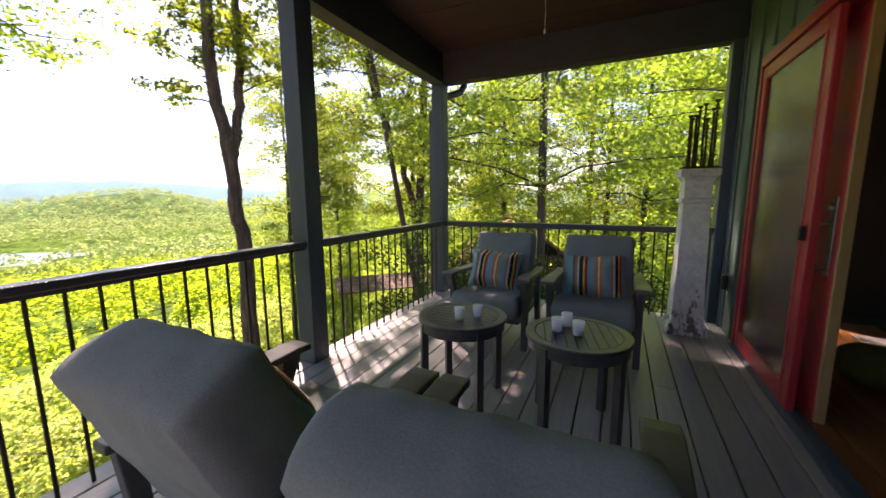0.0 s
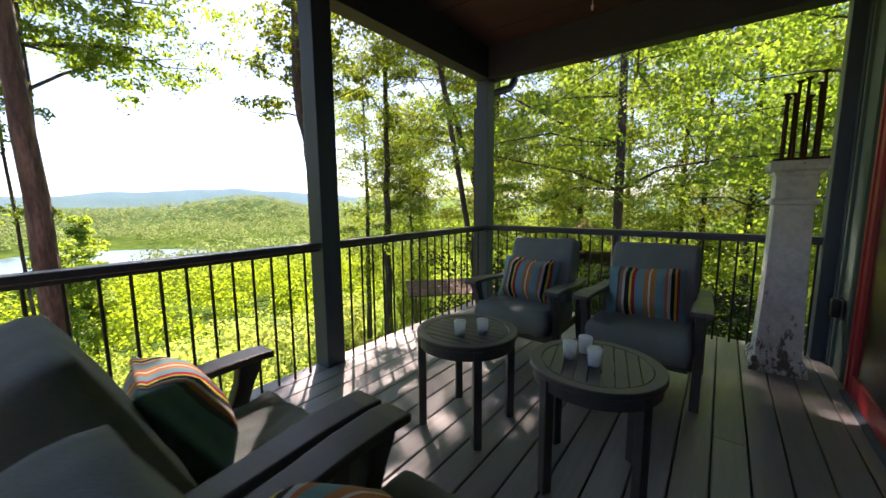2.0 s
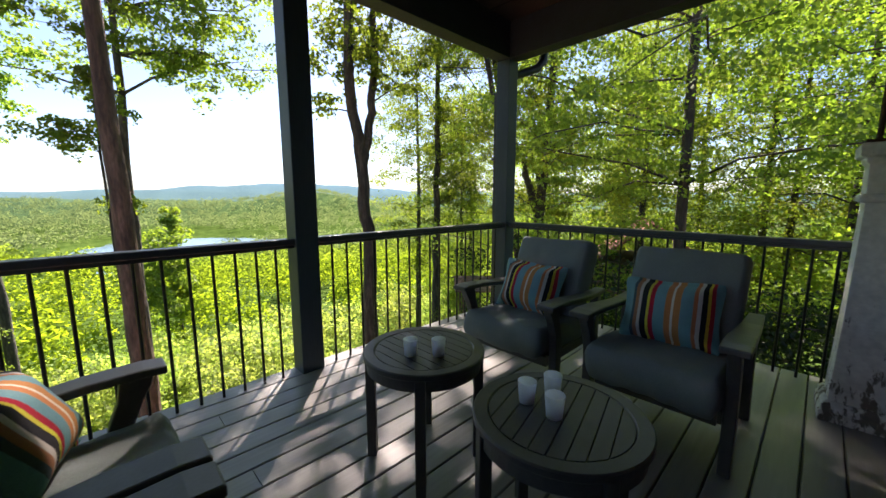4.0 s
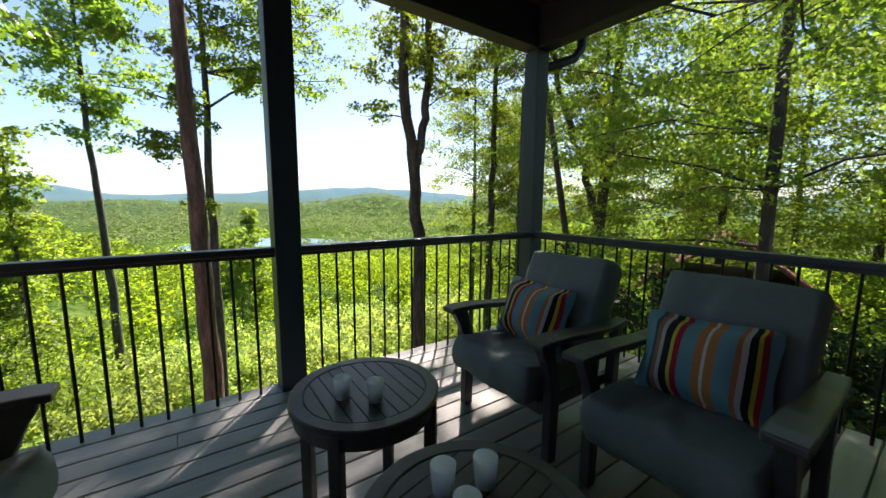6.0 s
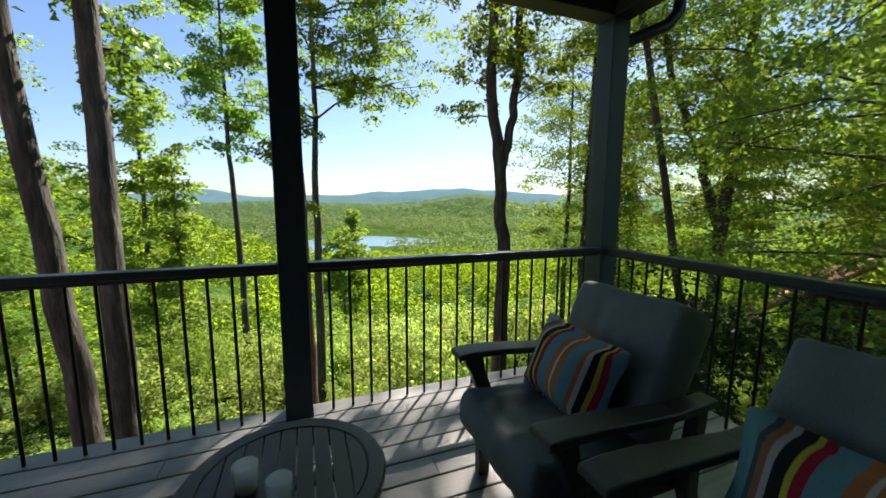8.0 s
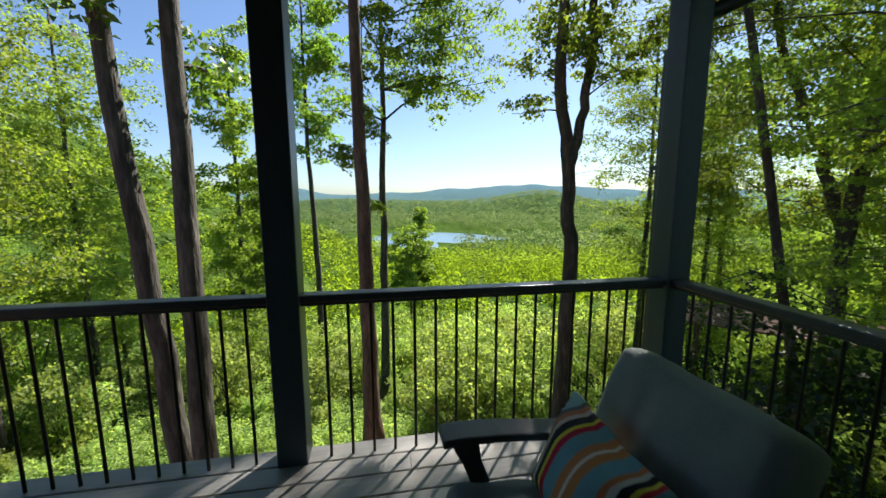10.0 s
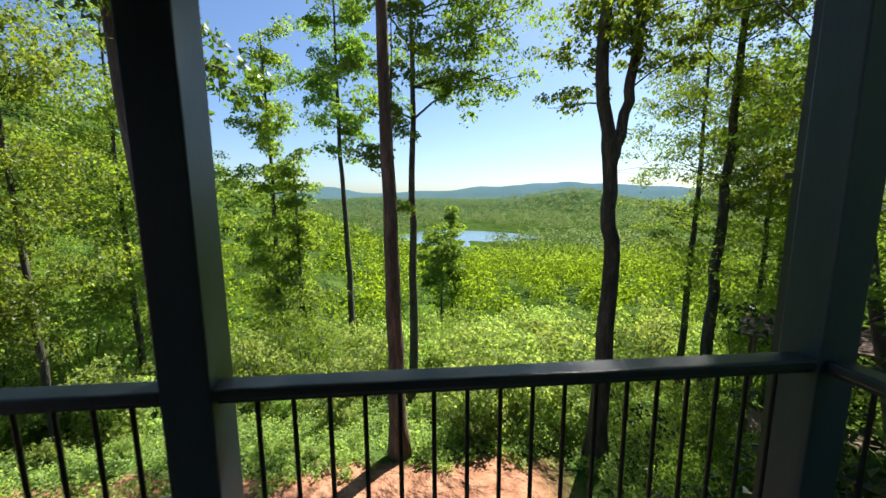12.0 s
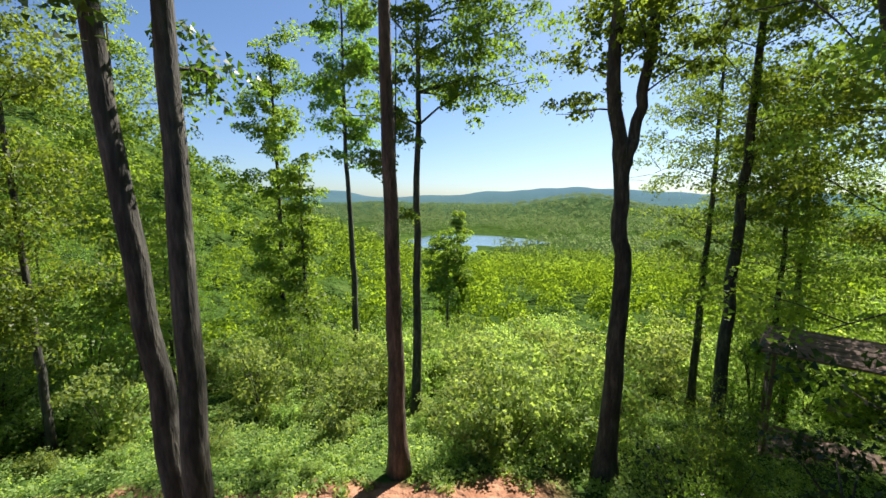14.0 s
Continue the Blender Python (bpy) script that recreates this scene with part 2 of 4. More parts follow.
def sheet():
    rings = np.concatenate([[0.0], np.geomspace(1.5, 4600, 230)])
    az = np.linspace(0, math.tau, 360, endpoint=False)
    R, A = np.meshgrid(rings[1:], az, indexing="ij")
    X, Y = -2 - R * np.sin(A), 2 + R * np.cos(A)
    Z = height(X, Y)
    v = np.concatenate([[[-2, 2, float(height(-2, 2))]], np.stack([X, Y, Z], -1).reshape(-1, 3)])
    n, k = len(az), len(rings) - 1
    i, j = np.meshgrid(np.arange(k - 1), np.arange(n), indexing="ij")
    a = 1 + i * n + j
    b = 1 + i * n + (j + 1) % n
    quads = np.stack([a, b, b + n, a + n], -1).reshape(-1, 4)
    me = bpy.data.meshes.new("ground")
    faces = [(0, 1 + (q + 1) % n, 1 + q) for q in range(n)] + [tuple(f) for f in quads.tolist()]
    me.from_pydata(v.tolist(), [], faces)
    for p in me.polygons:
        p.use_smooth = True
    return me


ground = tagged(new("ground", sheet()), "wooded slope falling to a green valley with hazy hills", "ground", kind="structure")


def ground_material():
    m = FOREST
    n, l = m.node_tree.nodes, m.node_tree.links
    b = n["Principled BSDF"]
    hsv = b.inputs["Base Color"].links[0].from_node
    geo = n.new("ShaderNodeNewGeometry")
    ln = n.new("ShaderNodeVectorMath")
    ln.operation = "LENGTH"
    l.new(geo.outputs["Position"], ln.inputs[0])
    # haze painted into the colour: the ground turns blue with distance
    haze = n.new("ShaderNodeMapRange")
    haze.inputs["From Min"].default_value, haze.inputs["From Max"].default_value = 900, 4200
    l.new(ln.outputs["Value"], haze.inputs["Value"])
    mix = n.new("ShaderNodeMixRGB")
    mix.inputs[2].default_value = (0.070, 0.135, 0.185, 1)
    l.new(haze.outputs[0], mix.inputs[0])
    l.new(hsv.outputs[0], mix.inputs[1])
    # bare red clay on the terrace, broken up at its edges
    sep = n.new("ShaderNodeSeparateXYZ")
    l.new(geo.outputs["Position"], sep.inputs[0])
    noi = n.new("ShaderNodeTexNoise")
    noi.inputs["Scale"].default_value, noi.inputs["Detail"].default_value = 0.5, 6
    l.new(geo.outputs["Position"], noi.inputs["Vector"])
    mad = n.new("ShaderNodeMath")
    mad.operation = "MULTIPLY_ADD"
    l.new(noi.outputs[0], mad.inputs[0])
    mad.inputs[1].default_value = 4.0
    l.new(sep.outputs["X"], mad.inputs[2])
    edge = n.new("ShaderNodeMapRange")
    edge.inputs["From Min"].default_value, edge.inputs["From Max"].default_value = -14.0, -13.2
    l.new(mad.outputs[0], edge.inputs["Value"])
    side = n.new("ShaderNodeMapRange")
    side.inputs["From Min"].default_value, side.inputs["From Max"].default_value = 9.5, 7.5
    l.new(sep.outputs["Y"], side.inputs["Value"])
    bare = n.new("ShaderNodeMath")
    bare.operation = "MULTIPLY"
    l.new(edge.outputs[0], bare.inputs[0])
    l.new(side.outputs[0], bare.inputs[1])
    clay = n.new("ShaderNodeTexNoise")
    clay.inputs["Scale"].default_value, clay.inputs["Detail"].default_value = 1.6, 10
    l.new(geo.outputs["Position"], clay.inputs["Vector"])
    cr = n.new("ShaderNodeValToRGB")
    cr.color_ramp.elements[0].color, cr.color_ramp.elements[1].color = (0.185, 0.090, 0.053, 1), (0.34, 0.185, 0.115, 1)
    cr.color_ramp.elements[0].position, cr.color_ramp.elements[1].position = 0.3, 0.7
    l.new(clay.outputs[0], cr.inputs[0])
    mix2 = n.new("ShaderNodeMixRGB")
    l.new(bare.outputs[0], mix2.inputs[0])
    l.new(mix.outputs[0], mix2.inputs[1])
    l.new(cr.outputs[0], mix2.inputs[2])
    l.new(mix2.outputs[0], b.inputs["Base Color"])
    return m


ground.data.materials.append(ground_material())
WATER = material("lake_water", [(0.05, 0.10, 0.13), (0.07, 0.13, 0.17)], 0.02, 0.12, bump=0.15, bump_scale=0.6, distance=0.3)
bm = bmesh.new()
bmesh.ops.create_circle(bm, cap_ends=True, segments=48, radius=170, matrix=Matrix.Translation((-530, 42, -63)))
lake = tagged(part("water", bm, WATER), "blue mountain lake in the valley", "lake", kind="structure")

# ---- deck ----
RX = -1.80         # centre line of the front rail
RY = 4.20          # centre line of the end rail
WX = 1.20          # house wall
Y0 = -2.6          # near end of the porch
PITCH = 0.143

def porch():
    frame_bm = box(DX + 0.02, WX, Y0, RY + 0.08, -0.30, -0.034)
    deck = tagged(part("floor", frame_bm, BEAM), "grey stained deck boards with narrow gaps", "floor", kind="structure")
    count = int((WX - DX) / PITCH) + 1
    for i in range(count):
        x0 = DX + i * PITCH
        x1 = min(x0 + PITCH - 0.007, WX)
        if x1 - x0 < 0.02:
            continue
        cuts = [Y0, (0.35, 2.55, 1.3, -0.4)[i % 4], RY + 0.11]
        for a, b in zip(cuts, cuts[1:]):
            bmb = box(x0, x1, a, b - 0.003, -0.034, 0.0)
            bmesh.ops.bevel(bmb, geom=[e for e in bmb.edges if abs(e.verts[0].co.y - e.verts[1].co.y) > 0.1], offset=0.004, segments=1, affect="EDGES")
            part("deck_board", bmb, DECK, deck)
    return deck


porch()
GROUND = -9.6

def post(x, y, label, top=2.60, w=0.155):
    p = thing("porch_post", (x, y, 0), label, "post", "porch posts")
    part("shaft", box(-w / 2, w / 2, -w / 2, w / 2, -0.02, top), PAINT, p, bevel=0.006)
    part("lower_leg", box(-w / 2, w / 2, -w / 2, w / 2, GROUND, -0.302), PAINT, p)
    return p


post(-1.827, 1.923, "dark blue-grey painted square porch post")
post(-1.827, 4.205, "dark blue-grey square corner porch post")
post(-1.82, -1.75, "dark blue-grey painted square porch post")

def rail(name, a, b, along, fixed, label, count):
    """A flat top rail on thin black balusters, with a slim lower edge on the deck."""
    r = thing(name, (0, 0, 0), label, "railing", "deck railings")
    def bx(u0, u1, w0, w1, z0, z1):
        return box(w0, w1, u0, u1, z0, z1) if along == "y" else box(u0, u1, w0, w1, z0, z1)
    part("top_rail", bx(a, b, fixed - 0.045, fixed + 0.045, 0.895, 0.935), RAIL, r, bevel=0.008)
    part("rail_channel", bx(a, b, fixed - 0.016, fixed + 0.016, 0.872, 0.8955), RAIL, r)
    base = bmesh.new()
    bmesh.ops.create_cone(base, cap_ends=True, segments=8, radius1=0.0085, radius2=0.0085, depth=0.875, matrix=Matrix.Translation((0, 0, 0.4385)))
    me = bpy.data.meshes.new("baluster")
    base.to_mesh(me)
    base.free()
    me.materials.append(IRON)
    step = (b - a) / (count + 1)
    for i in range(count):
        u = a + step * (i + 1)
        o = new("baluster", me)
        o.parent = r
        o.location = (fixed, u, 0) if along == "y" else (u, fixed, 0)
    return r


rail("deck_railing", 2.0, 4.13, "y", RX, "dark top rail on thin black balusters, valley side", 17)
rail("deck_railing", -1.68, 1.845, "y", RX, "dark top rail on thin black balusters, valley side", 29)
rail("deck_railing", -1.75, WX, "x", RY, "dark top rail on thin black balusters at the porch end", 24)

# ---- roof over the porch ----
BZ, CZ = 2.60, 2.95
def roof():
    bm = box(DX - 0.35, WX + 0.02, Y0 - 0.3, RY + 0.45, CZ + 0.012, CZ + 0.16)
    c = tagged(part("ceiling", bm, CEIL), "dark brown panelled porch ceiling", "ceiling", kind="structure")
    bm = bmesh.new()
    y = Y0 - 0.3
    while y < RY + 0.4:
        y1 = min(y + 0.61, RY + 0.43)
        box(DX - 0.34, WX + 0.01, y, y1 - 0.012, CZ, CZ + 0.0119, bm)
        y += 0.61
    panels = part("ceiling_panels", bm, CEIL, c)
    return c


roof()
for nm, dims in (("beam_front", (-1.90, -1.74, Y0, RY - 0.075)), ("beam_end", (-1.90, WX, RY - 0.073, RY + 0.085))):
    x0, x1, y0, y1 = dims
    tagged(part(nm, box(x0, x1, y0, y1, BZ + 0.002, CZ - 0.002), BEAM, bevel=0.006), "dark painted roof beam above the posts", "beam", kind="structure")

# ---- house wall, doorway and dim room ----
def house():
    wood = bmesh.new()
    T = 0.16
    box(WX, WX + T, 3.60, RY + 0.085, GROUND, CZ + 0.3, wood)
    box(WX, WX + T, 1.30, 3.60, 2.26, CZ + 0.3, wood)
    box(WX, WX + T, Y0 - 0.3, 1.30, GROUND, CZ + 0.3, wood)
    box(WX, WX + T, 1.30, 3.60, GROUND, -0.05, wood)
    w = tagged(part("wall_house", wood, SIDING), "green board and batten house wall", "wall", kind="structure")
    y = 4.02
    while y > -2.4:
        z0 = 2.30 if 1.2 < y < 3.66 else 0.02
        part("batten", box(WX - 0.018, WX - 0.0005, y - 0.022, y + 0.022, z0, CZ - 0.004), SIDING, w)
        y -= 0.305
    part("corner_trim", box(WX - 0.024, WX - 0.0005, 4.05, 4.125, 0.002, BZ), PAINT, w)
    part("corner_trim", box(WX - 0.10, WX - 0.002, 4.135, 4.28, 0.002, BZ), PAINT, w, bevel=0.005)
    return w


house()


def storm_door():
    """A closed red-framed glass leaf in the outer plane of the doorway."""
    d = tagged(thing("door_1", (WX - 0.012, 3.56, 0.02), "red framed glass storm door, closed", "door"), kind="structure")
    W, H = 1.06, 2.16
    for nm, dims in (("stile", (0, 0.04, -0.075, 0, 0, H)), ("stile", (0, 0.04, -W, -W + 0.085, 0, H)),
                     ("rail", (0, 0.04, -W + 0.0855, -0.0755, 0, 0.13)), ("rail", (0, 0.04, -W + 0.0855, -0.0755, H - 0.09, H))):
        part(nm, box(*dims), RED, d, bevel=0.006)
    for nm, dims in (("bead", (-0.006, 0.02, -0.092, -0.0765, 0.131, H - 0.091)), ("bead", (-0.006, 0.02, -W + 0.0865, -W + 0.102, 0.131, H - 0.091))):
        part(nm, box(*dims), RED, d, bevel=0.003)
    part("pane", box(0.012, 0.017, -W + 0.09, -0.08, 0.12, H - 0.08), GLASS, d, "dark reflecting glass").visible_shadow = False
    part("latch", box(-0.03, -0.001, -W + 0.03, -W + 0.055, 0.98, 1.06), IRON, d, "small black latch", bevel=0.006)
    return d


def main_door():
    """The inner red door behind the storm door, with a bare wood edge and a curved bronze handle."""
    d = tagged(thing("door_2", (WX + 0.085, 3.50, 0.02), "red painted house door with a curved metal handle", "door"), kind="structure")
    W, H = 1.06, 2.14
    part("leaf", box(0, 0.044, -W, 0, 0, H), RED, d, bevel=0.004)
    part("edge", box(0.0, 0.044, -W - 0.022, -W - 0.0005, 0, H), OAK, d, "bare oak edge")
    rose = prism([(-0.026, 0.80), (0.026, 0.80), (0.032, 0.98), (0.026, 1.22), (-0.026, 1.22), (-0.032, 0.98)], 0, 0.008)
    bmesh.ops.translate(rose, verts=rose.verts, vec=(-0.009, -W + 0.07, 0))
    part("escutcheon", rose, BRONZE, d, "dull pewter plate", bevel=0.003)
    pts = [(-0.01, -W + 0.07, 0.83), (-0.045, -W + 0.075, 0.84), (-0.078, -W + 0.085, 0.91), (-0.082, -W + 0.09, 0.99), (-0.06, -W + 0.08, 1.07), (-0.01, -W + 0.07, 1.09)]
    part("pull_handle", tube(pts, [0.010, 0.012, 0.013, 0.013, 0.012, 0.010], 10), BRONZE, d, "curved pewter pull", smooth=True)
    bm = lathe([(0.024, 0), (0.024, 0.012), (0.017, 0.02), (0.008, 0.022)], 16)
    bmesh.ops.transform(bm, verts=bm.verts, matrix=Matrix.Translation((-0.0095, -W + 0.07, 1.16)) @ pose(0, 0, 0, 0, -90, 0))
    part("deadbolt", bm, BRONZE, d, smooth=True)
    return d


def glass():
    m = bpy.data.materials.new("glass")
    m.use_nodes = True
    b = m.node_tree.nodes["Principled BSDF"]
    b.inputs["Base Color"].default_value = (0.62, 0.66, 0.65, 1)
    b.inputs["Roughness"].default_value, b.inputs["Transmission Weight"].default_value, b.inputs["IOR"].default_value = 0.22, 1.0, 1.45
    return m


GLASS = glass()
OAK = material("oak", [(0.34, 0.19, 0.075), (0.48, 0.29, 0.12)], 4, 0.5, bump=0.2, bump_scale=40, stretch=(1, 1, 0.1))
FLOORWOOD = material("oak_floor", [(0.20, 0.075, 0.022), (0.33, 0.135, 0.045)], 3, 0.3, bump=0.1, bump_scale=40, stretch=(1, 0.08, 1), spread=0.3)
BRONZE = material("pewter", [(0.16, 0.145, 0.13), (0.30, 0.28, 0.26)], 20, 0.35, metal=0.9, bump=0.1)
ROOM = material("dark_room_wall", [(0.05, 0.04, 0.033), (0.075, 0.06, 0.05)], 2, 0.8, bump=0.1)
RUG = material("pale_rug", [(0.26, 0.22, 0.20), (0.36, 0.31, 0.28)], 8, 0.95, bump=0.6, bump_scale=150)
storm_door()
main_door()

def doorway():
    frame_top = tagged(part("door_frame_head", box(WX - 0.02, WX + 0.165, 1.30, 3.60, 2.195, 2.262), RED, bevel=0.004), "red painted door head", "door frame", kind="structure")
    part("jamb", box(WX - 0.02, WX + 0.165, 3.565, 3.602, -0.02, 2.1945), RED, frame_top)
    part("jamb", box(WX - 0.02, WX + 0.165, 1.298, 1.36, -0.02, 2.1945), RED, frame_top)
    sill = prism([(WX - 0.04, 0.002), (WX + 0.055, 0.002), (WX + 0.055, 0.026), (WX - 0.005, 0.020), (WX - 0.04, 0.012)], 1.34, 3.58, "y")
    tagged(part("threshold", sill, PAINT), "blue-grey painted door sill", "threshold", kind="structure")
    saddle = tagged(part("door_saddle", box(WX + 0.0555, WX + 0.1645, 1.365, 3.56, -0.045, 0.019), FLOORWOOD, bevel=0.003), "oak saddle board in the doorway", "threshold", kind="structure")
    fl = tagged(part("floor_inside", box(WX + 0.165, WX + 4, -0.5, 5.0, -0.06, 0.004), BEAM), "orange-brown oak floor inside", "floor", kind="structure")
    for i in range(30):
        x0 = WX + 0.172 + i * 0.085
        part("floor_board", box(x0, x0 + 0.083, 0.2, 4.6, 0.005, 0.02), FLOORWOOD, fl)
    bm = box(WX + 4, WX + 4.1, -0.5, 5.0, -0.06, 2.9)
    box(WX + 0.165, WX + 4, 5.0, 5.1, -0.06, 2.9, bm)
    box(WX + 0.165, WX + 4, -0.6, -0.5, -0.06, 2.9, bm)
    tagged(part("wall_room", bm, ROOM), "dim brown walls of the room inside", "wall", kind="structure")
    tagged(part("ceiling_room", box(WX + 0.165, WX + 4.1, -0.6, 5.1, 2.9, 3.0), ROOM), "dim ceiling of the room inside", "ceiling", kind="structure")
    rug = box(WX + 0.95, WX + 2.4, 2.0, 4.2, 0.021, 0.033)
    tagged(part("rug", rug, RUG, bevel=0.004), "pale rug on the oak floor inside", "rug")


doorway()


def pouf():
    """A low stuffed seat just inside the doorway, gathered into wedges round a button."""
    p = thing("pouf", (1.80, 3.10, 0.0335), "olive green round pouf on the floor inside", "pouf")
    bm = bmesh.new()
    n, rings = 48, []
    for k in range(9):
        a = -0.5 * math.pi + math.pi * k / 8
        ring = []
        for i in range(n):
            b = math.tau * i / n
            r = 0.02 + 0.17 * max(math.cos(a), 0) ** 0.6 * (1 - 0.05 * abs(math.cos(4 * b)))
            ring.append(bm.verts.new((r * math.cos(b), r * math.sin(b), 0.12 + 0.12 * math.sin(a))))
        rings.append(ring)
    for lo, hi in zip(rings, rings[1:]):
        for i in range(n):
            bm.faces.new((lo[i], lo[(i + 1) % n], hi[(i + 1) % n], hi[i]))
    bm.faces.new(rings[0][::-1])
    bm.faces.new(rings[-1])
    part("body", bm, OLIVE, p, smooth=True)
    part("button", lathe([(0.020, 0.2405), (0.018, 0.247), (0.008, 0.250)], 14), OLIVE, p, smooth=True)


OLIVE = material("olive_fabric", [(0.10, 0.12, 0.025), (0.17, 0.19, 0.045)], 9, 0.9, bump=0.5, bump_scale=180, spec=0.2, distance=0.002)
pouf()


def outlet():
    o = thing("outlet_cover", (WX - 0.024, 3.90, 0.47), "black weatherproof outlet cover on the wall", "outlet")
    part("cover", box(-0.045, 0, -0.04, 0.04, -0.065, 0.065), IRON, o, bevel=0.01)
    part("backplate", box(0.0005, 0.0055, -0.05, 0.05, -0.075, 0.075), PAINT, o)


outlet()


def pull_chain():
    bm = tube([(0, 0, 0), (0.004, 0, -0.12), (0, 0.003, -0.26)], [0.0022] * 3, 6)
    lathe([(0.002, -0.30), (0.009, -0.295), (0.010, -0.27), (0.003, -0.255)], 10, bm)
    o = tagged(part("pull_chain", bm, WAX, smooth=True), "thin white pull chain with a small knob", "pull chain")
    o.location = (-0.41, 3.39, CZ)


pull_chain()


def gutter():
    g = thing("downspout", (0, 0, 0), "dark fluted downspout strapped to the corner post", "downspout")
    bm = bmesh.new()
    n = 5
    out = []
    for i in range(n):
        x = -0.035 + 0.07 * i / (n - 1)
        out += [(x - 0.005, 0.024), (x, 0.030), (x + 0.005, 0.024)]
    out = out + [(0.042, 0.0), (0.042, -0.025), (-0.042, -0.025), (-0.042, 0.0)]
    prism([(-1.925 + b, 4.19 + a) for a, b in out], -6.0, 2.31, "z", bm)
    part("spout", bm, RAIL, g)
    elbow = tube([(-1.925, 4.20, 2.27), (-1.92, 4.24, 2.40), (-1.89, 4.32, 2.48), (-1.80, 4.48, 2.55), (-1.73, 4.62, 2.61), (-1.70, 4.69, 2.70), (-1.70, 4.71, 2.92)],
                 [0.043, 0.045, 0.045, 0.045, 0.045, 0.045, 0.045], 12)
    part("elbow", elbow, RAIL, g, smooth=True)
    part("strap", box(-1.975, -1.888, 4.14, 4.24, 1.6, 1.625), RAIL, g)
    e = thing("eave_gutter", (0, 0, 0), "dark metal gutter along the eave", "gutter")
    part("trough", prism([(-2.24, 2.90), (-2.13, 2.90), (-2.12, 3.02), (-2.13, 3.02), (-2.14, 2.915), (-2.23, 2.915), (-2.26, 3.02), (-2.27, 3.02)], Y0 - 0.3, RY + 0.5, "y"), RAIL, e)
    e2 = thing("eave_gutter", (0, 0, 0), "dark metal gutter along the end eave", "gutter")
    part("trough", box(-2.27, WX, RY + 0.455, RY + 0.56, 2.90, 3.02), RAIL, e2)


gutter()
tagged(part("roof", box(DX - 0.42, WX + 0.3, Y0 - 0.35, RY + 0.54, CZ + 0.175, CZ + 0.24), BEAM), "dark flat porch roof deck", "roof", kind="structure")

# ---- furniture ----
def soft_box(w, d, h, nx=14, ny=12, nz=4, power=7.0, puff=0.06, wrinkle=0.006, seed=0, pinch=0.0, taper=0.0, edge_fall=0.06):
    """A stuffed cushion: a rounded box, swollen in the middle, with fine creases."""
    bm = bmesh.new()
    verts = {}
    def vert(i, j, k):
        if (i, j, k) not in verts:
            p = Vector((2 * i / nx - 1, 2 * j / ny - 1, 2 * k / nz - 1))
            n = (abs(p.x) ** power + abs(p.y) ** power + abs(p.z) ** 4) ** (1 / power) if h else 1
            n = max(n, 1e-6)
            q = Vector((p.x / n if n > 1 else p.x, p.y / n if n > 1 else p.y, p.z))
            edge = max(abs(q.x), abs(q.y))
            round_off = 1 - 0.42 * max(0.0, (abs(p.z) - 0.2)) ** 2 * 0.14
            q.x, q.y = q.x * round_off, q.y * round_off
            q.z *= (1 - edge_fall * max(0, (edge - 0.72) / 0.28) ** 2) * (1 + puff * (1 - edge * edge) * 2)
            if pinch:
                c = (abs(p.x) * abs(p.y)) ** 3
                q.z *= 1 - 0.75 * max(abs(p.x), abs(p.y)) ** 4
                q.x *= 1 + pinch * c - pinch * 0.8 * (1 - abs(p.y)) * abs(p.x)
                q.y *= 1 + pinch * c - pinch * 0.8 * (1 - abs(p.x)) * abs(p.y)
            v = Vector((q.x * w / 2 * (1 - taper * (q.y + 1) / 2), q.y * d / 2, q.z * h / 2))
            s = noise.noise(Vector((v.x * 6, v.y * 6, v.z * 6 + seed))) + 0.6 * noise.noise(Vector((v.x * 17, v.y * 8, v.z * 12 - seed)))
            v += Vector((q.x * 0.3, q.y * 0.3, q.z)).normalized() * s * wrinkle
            verts[(i, j, k)] = bm.verts.new(v)
        return verts[(i, j, k)]
    def grid(a, b, f):
        for i in range(a):
            for j in range(b):
                bm.faces.new((f(i, j), f(i + 1, j), f(i + 1, j + 1), f(i, j + 1)))
    grid(nx, ny, lambda i, j: vert(i, j, nz))
    grid(nx, ny, lambda i, j: vert(i, ny - j, 0))
    grid(nx, nz, lambda i, j: vert(i, 0, j))
    grid(nx, nz, lambda i, j: vert(nx - i, ny, j))
    grid(ny, nz, lambda i, j: vert(nx, i, j))
    grid(ny, nz, lambda i, j: vert(0, ny - i, j))
    bmesh.ops.recalc_face_normals(bm, faces=bm.faces)
    return bm


